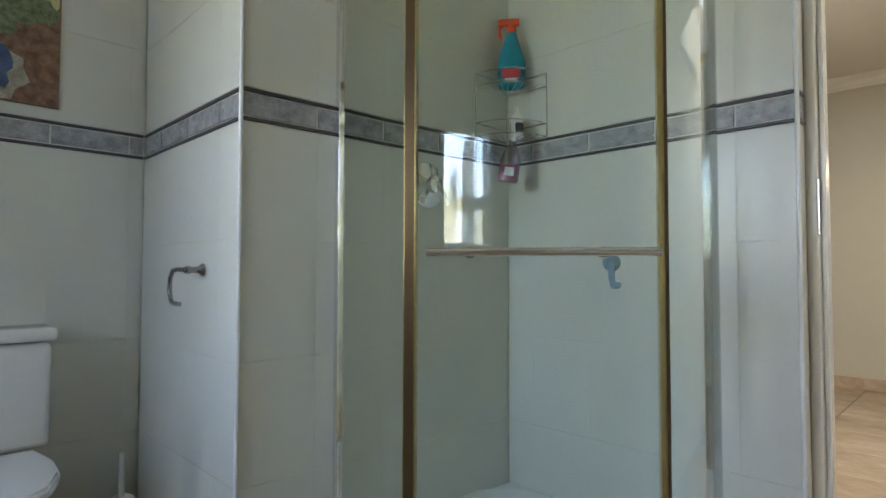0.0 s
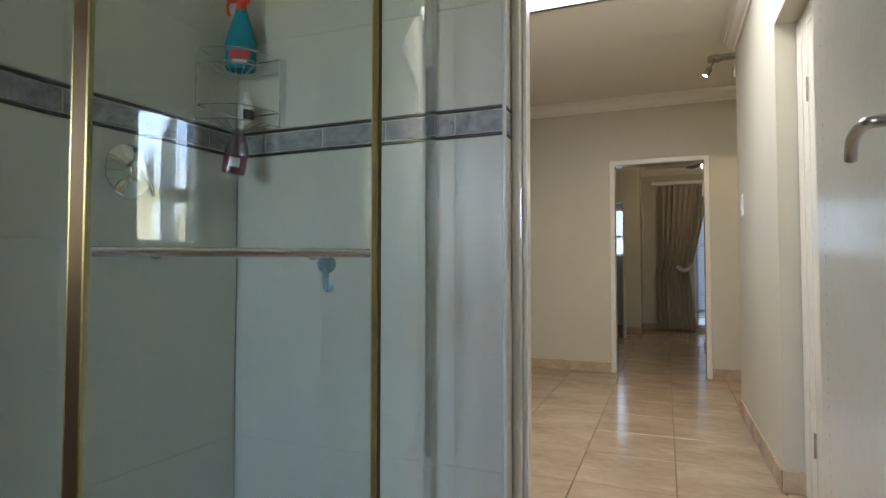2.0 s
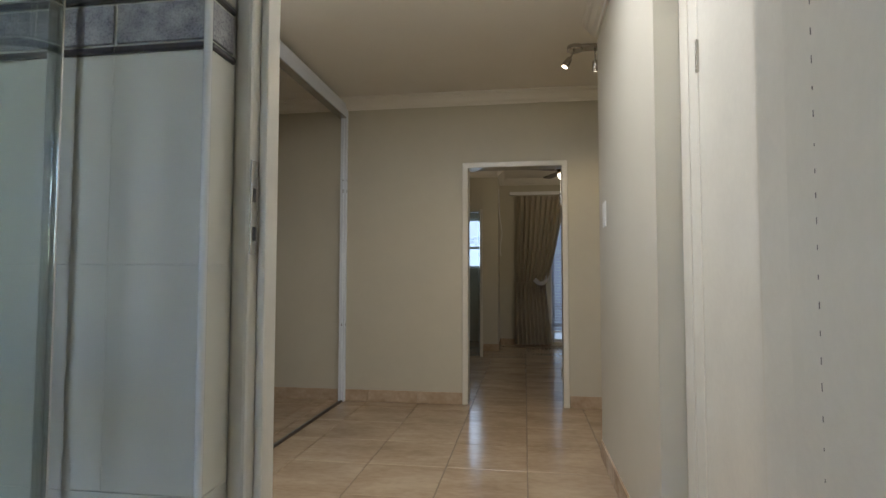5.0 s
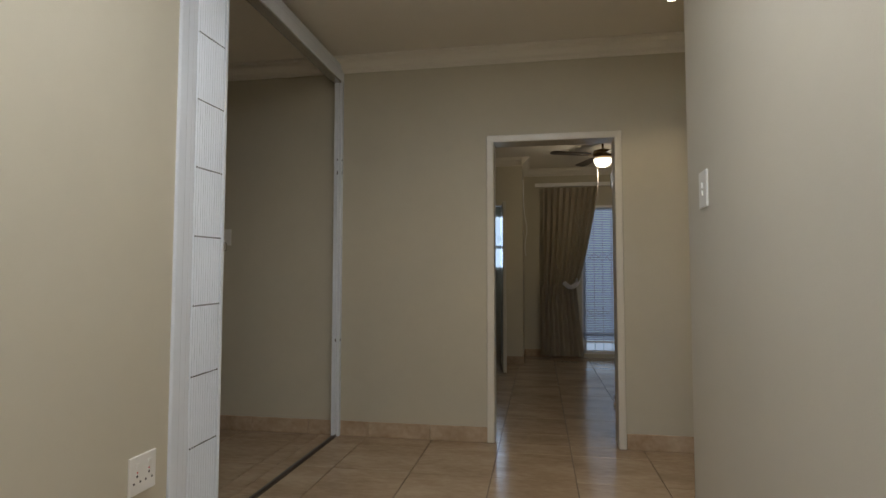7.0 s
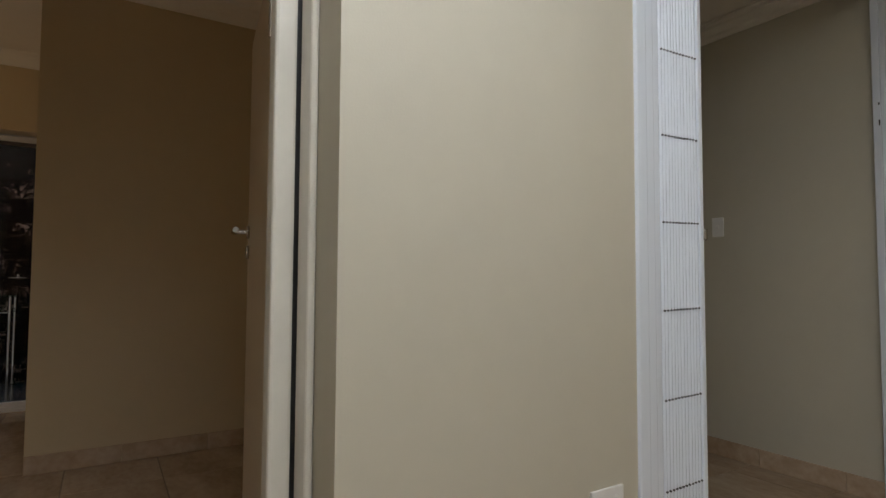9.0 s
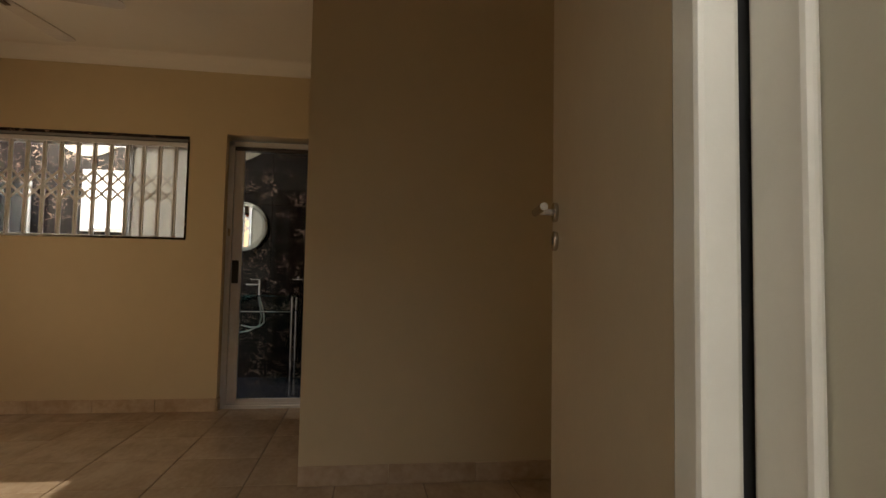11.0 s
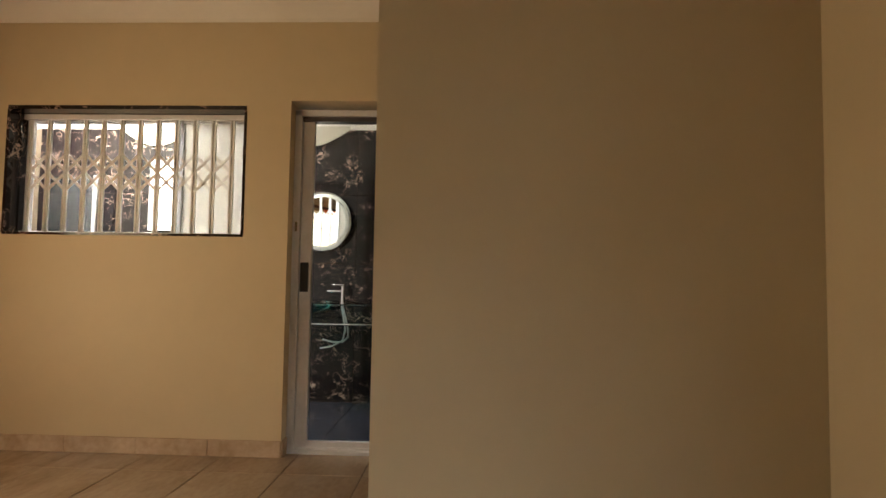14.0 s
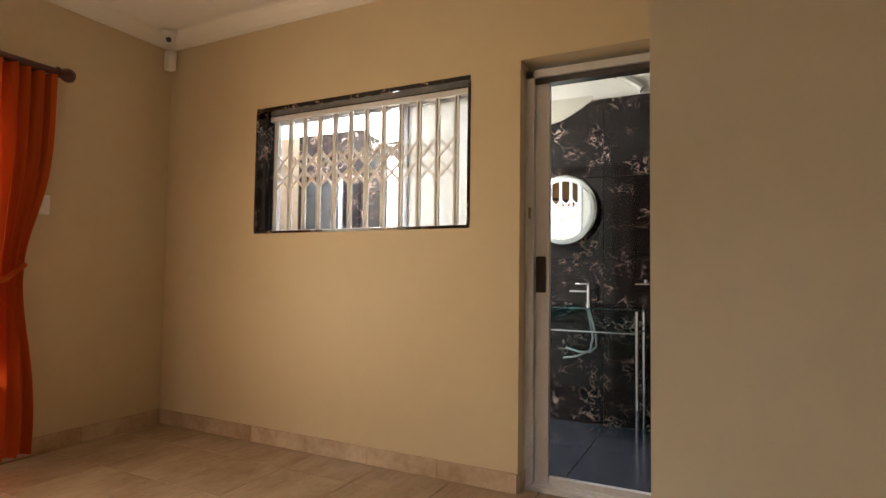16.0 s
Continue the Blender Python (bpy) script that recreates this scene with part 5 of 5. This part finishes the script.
def orange_edges(f):
    z = 0.05 + f * 2.22
    pull = math.exp(-((z - 1.10) / 0.42) ** 2) if z > 1.10 else math.exp(-((z - 1.10) / 0.55) ** 2)
    left = -4.995 + 0.14 * pull
    left += 0.05 * max(0.0, 1 - z / 1.1)
    return left, left + 0.95 - 0.45 * pull


oc = thing("orange_curtain", "bright orange curtain tied back beside the lounge window", "curtain")
part("cloth", cloth(orange_edges, 0.075, 13, 0.05, 2.275, pose(0, -1.09, 0), seed=21, nz=70), ORANGE, oc, "orange satin cloth with deep folds")
part("tieback", tube([(-4.80, -1.14, 1.18), (-4.84, -1.04, 1.13), (-4.74, -0.995, 1.06), (-4.55, -0.99, 0.97), (-4.33, -1.02, 0.92), (-4.28, -1.15, 0.95)], 0.016), ORANGE, oc, "rolled orange tieback")
oc2 = thing("orange_curtain", "bright orange curtain drawn open at the far window edge", "curtain")
part("cloth", cloth(lambda f: (-3.35, -2.85), 0.085, 7, 0.05, 2.275, pose(0, -1.09, 0), seed=22, nz=40), ORANGE, oc2, "orange satin cloth with deep folds")

sn = thing("motion_sensor", "small white alarm sensor in the ceiling corner", "sensor")
part("housing", bx(-5.838, -5.770, -1.196, -1.132, 2.590, 2.738, 0.014, 3), PLASTIC, sn, "white plastic housing")
cm = thing("dome_camera", "small white dome camera on the lounge ceiling", "security camera", pose(-5.745, -1.105, 2.838) @ Matrix.Scale(1.35, 4))
part("base", lathe([(0.055, 0), (0.055, -0.012), (0.045, -0.02), (0.004, -0.02)]), PLASTIC, cm, "white base ring")
dm = part("dome", lathe([(0.032, -0.02), (0.031, -0.035), (0.022, -0.052), (0.003, -0.058)]), PLASTIC, cm, "white dome")
part("lens", lathe([(0.014, 0), (0.013, 0.006), (0.002, 0.007)], Matrix.Translation((0.018, 0.018, -0.045)) @ Vector((1, 1, -0.6)).to_track_quat("Z", "Y").to_matrix().to_4x4()), BLACK, dm, "dark lens")
ceiling_fan((-4.12, 0.74, 2.85), 98, 0.28, False, "five-bladed pale ceiling fan in the lounge", 5, 0.66, mat("pale_limed_wood", (0.60, 0.55, 0.48), 0.4, vary=0.12, scale=9, stretch=(1, 8, 8)), "pale fan blade")

# ---- marble bathroom ----
mt = tagged(new("marble_tiling"), "black marble wall tiles with pale veins", "wall tiles", kind="structure")
for k in range(-4, 6):
    y0 = 1.675 + (k - 1) * 0.60
    for r in range(4):
        z0, z1 = (0.0, 0.615) if r == 0 else (0.615 + (r - 1) * 0.625, 0.615 + r * 0.625)
        z1 = min(z1, 2.47)
        me = wall_tile(0.597, z1 - z0 - 0.003, MARBLE, 0.012, 0.0015)
        o = new("marble_tile", me)
        c = Vector((MX - 0.012, y0 + 0.30, (z0 + z1) / 2))
        o.matrix_basis = Matrix(((0, 0, 1, c.x), (1, 0, 0, c.y), (0, 1, 0, c.z), (0, 0, 0, 1)))
        o.parent = mt
bm = bmesh.new()
add_tube(bm, [(MX - 0.03, 1.00 + 1.1 * math.sin(t), 2.20 + 0.62 * math.cos(t)) for t in [radians(-60 + 5 * i) for i in range(25)]], 0.03, 8)
structure("arch_moulding", bm, CEIL, "plaster arch moulding above the marble", "moulding", smooth=True)
w5 = tagged(new("window_5"), "bright frosted bathroom window", "window", kind="structure")
part("window_frame", boxes([(MX - 0.006, MX + 0.03, -0.25, -0.21, 1.52, 2.17), (MX - 0.006, MX + 0.03, 0.24, 0.28, 1.52, 2.17), (MX - 0.006, MX + 0.03, -0.21, 0.24, 1.52, 1.56), (MX - 0.006, MX + 0.03, -0.21, 0.24, 2.13, 2.17)]), BARS, w5, "white frame", smooth=False)
part("pane", bx(MX + 0.002, MX + 0.010, -0.21, 0.24, 1.56, 2.13), DAYWHITE, w5, "glowing frosted pane", smooth=False)
mr = thing("round_mirror", "round mirror with a pale rim on black marble", "mirror", Matrix.Translation((MX + 0.062, 1.385, 1.615)) @ Vector((0.988, -0.156, 0)).to_track_quat("Z", "Y").to_matrix().to_4x4())
part("rim", lathe([(0.268, 0), (0.268, 0.010), (0.262, 0.014), (0.225, 0.019), (0.222, 0.019)], seg=64), mat("bevelled_mirror_edge", (0.75, 0.80, 0.80), 0.08, 1.0), mr, "bevelled glass rim")
part("wall_arm", rod((0, 0, 0), (0.0, 0, -0.058), 0.03), CHROME, mr, "chrome wall mount")
part("mirror_glass", lathe([(0.221, 0.0185), (0.221, 0.0205), (0.002, 0.0205)], seg=64), MIRROR, mr, "silvered glass")

vn = thing("glass_washstand", "glass basin shelf on a chrome washstand frame", "washstand")
part("glass_shelf", bx(-7.385, -6.98, 1.02, 2.02, 0.878, 0.892, 0.003, 1), BGLASS, vn, "green-edged glass shelf", smooth=False)
part("basin_bowl", lathe([(0.06, 0), (0.12, 0.015), (0.17, 0.05), (0.20, 0.09), (0.195, 0.092), (0.16, 0.055), (0.11, 0.022), (0.005, 0.01)], pose(-7.17, 1.36, 0.80)), BGLASS, vn, "blue-green glass bowl")
for x, y in ((-7.0, 1.97), (-7.36, 1.97), (-7.0, 1.06), (-7.36, 1.06)):
    part("leg", rod((x, y, 0.01), (x, y, 0.878), 0.014), CHROME, vn, "chrome leg")
part("front_rail", rod((-7.0, 1.06, 0.725), (-7.0, 1.97, 0.725), 0.009), CHROME, vn, "chrome towel rail")
for y in (1.06, 1.97):
    part("side_rail", rod((-7.36, y, 0.725), (-7.0, y, 0.725), 0.008), CHROME, vn, "chrome side rail")
fc = thing("basin_tap", "tall chrome mixer tap on the glass washstand", "tap", pose(-7.24, 1.60, 0.892))
part("tap_body", lathe([(0.026, 0), (0.024, 0.008), (0.018, 0.012), (0.018, 0.15), (0.003, 0.152)]), CHROME, fc, "chrome tap body")
part("spout", bx(-0.012, 0.012, -0.14, 0.0, 0.095, 0.112, 0.004, 2), CHROME, fc, "flat chrome spout")
part("tap_lever", bx(-0.010, 0.010, -0.10, 0.012, 0.155, 0.163, 0.003, 1), CHROME, fc, "flat chrome lever")
hs = thing("supply_hose", "braided supply hoses looping under the basin", "hose")
part("hose", tube([(-7.24, 1.60, 0.87), (-7.22, 1.63, 0.78), (-7.2, 1.66, 0.68), (-7.22, 1.66, 0.60), (-7.28, 1.60, 0.55), (-7.34, 1.50, 0.54), (-7.37, 1.40, 0.56)], 0.008, 8), HOSE, hs, "grey braided hose")
part("hose", tube([(-7.25, 1.59, 0.87), (-7.25, 1.61, 0.76), (-7.24, 1.63, 0.66), (-7.28, 1.60, 0.56), (-7.34, 1.48, 0.50), (-7.37, 1.38, 0.48)], 0.008, 8), HOSE, hs, "grey braided hose")
tp = thing("soap_shelf", "small chrome wall shelf beside the tap", "shelf")
part("shelf_plate", bx(-7.385, -7.27, 1.92, 2.06, 1.05, 1.06, 0.003, 1), CHROME, tp, "chrome shelf plate", smooth=False)
part("cup", lathe([(0.02, 0), (0.025, 0.03), (0.003, 0.03)], pose(-7.33, 1.99, 1.06)), CHROME, tp, "small chrome cup")
ss = thing("shower_screen", "blue-grey glass shower screen in the marble bathroom", "shower screen")
part("screen_glass", bx(-7.25, -7.244, -1.10, -0.68, 0.02, 1.98), clear_glass("blue_grey_glass", (0.62, 0.70, 0.78), 0.10, 0.25), ss, "blue-grey glass", smooth=False)
part("screen_edge", bx(-7.258, -7.236, -0.69, -0.66, 0.0, 2.0), ALU, ss, "silver edge strip", smooth=False)


def swag(y0, y1, sag):
    """Plaster scallop that dips over the top of the marble."""
    bm = bmesh.new()
    n = 20
    top = [(y0 + (y1 - y0) * i / n, 2.50) for i in range(n + 1)]
    low = [(y0 + (y1 - y0) * i / n, 2.47 - sag * math.sin(math.pi * i / n)) for i in range(n + 1)]
    ring = top + low[::-1]
    a = [bm.verts.new((MX + 0.002, y, z)) for y, z in ring]
    f = bm.faces.new(a)
    g = bmesh.ops.extrude_face_region(bm, geom=[f])
    bmesh.ops.translate(bm, verts=[v for v in g["geom"] if isinstance(v, bmesh.types.BMVert)], vec=(0.012, 0, 0))
    structure("plaster_swag", bm, PAINT, "scalloped plaster edge over the marble", "moulding")


swag(-0.56, 0.14, 0.16)
swag(0.86, 1.60, 0.16)

# ---- floors, laid tile by tile ----
TP = 0.463


def floor_area(name, x0, x1, y0, y1, label, material=FLOOR_TILE, pitch=TP, ox=0.093, oy=3.95, joint=0.0045):
    fl_ = structure(name, boxes([(x0, x1, y0, y1, -0.02, -0.0055)]), GROUT, label, "floor")
    me = wall_tile(pitch - joint, pitch - joint, material, 0.012, 0.0018)
    i0, i1 = math.floor((x0 - ox) / pitch), math.ceil((x1 - ox) / pitch)
    j0, j1 = math.floor((y0 - oy) / pitch), math.ceil((y1 - oy) / pitch)
    rnd = random.Random(5)
    for i in range(i0, i1):
        for j in range(j0, j1):
            xa, xb = max(x0, ox + i * pitch), min(x1, ox + (i + 1) * pitch)
            ya, yb = max(y0, oy + j * pitch), min(y1, oy + (j + 1) * pitch)
            if xb - xa < 0.03 or yb - ya < 0.03:
                continue
            full = xb - xa > pitch - 0.001 and yb - ya > pitch - 0.001
            m_ = me if full else wall_tile(xb - xa - joint, yb - ya - joint, material, 0.012, 0.0018)
            o = new("floor_tile", m_)
            o.location = ((xa + xb) / 2, (ya + yb) / 2, -0.012 + rnd.uniform(0, 0.0006))
            o.parent = fl_


floor_area("floor_corridor", -1.64, 2.1, 2.1, 6.0, "glossy sandy marbled tiles in the corridor")
floor_area("floor_alcove", -3.05, -1.64, 4.2, 6.0, "sandy marbled tiles inside the alcove")
floor_area("floor_lounge", RX - 0.09, -2.61, -1.2, 1.174, "glossy sandy marbled tiles in the lounge", ox=-5.1, oy=0.248)
floor_area("floor_lounge_entry", RX - 0.09, -1.64, 1.174, 3.77, "glossy sandy marbled tiles inside the lounge doorway", ox=-5.1, oy=0.248)
floor_area("floor_bedroom", -2.25, 2.95, 6.0, 10.35, "glossy sandy marbled tiles in the bedroom")
floor_area("floor_inner", -2.25, -0.56, 10.35, 10.85, "sandy marbled tiles in the little room")
floor_area("floor_bath", -2.53, 0.62, -1.25, 0.83, "sandy tiles on the bathroom floor")
floor_area("floor_bath_entry", -1.63, 0.62, 0.83, 2.1, "sandy tiles at the bathroom door")
floor_area("floor_marble_bath", MX, RX - 0.09, -1.85, 2.75, "blue-black tiles in the marble bathroom", DARKTILE, 0.60, 1.0, 0.5)
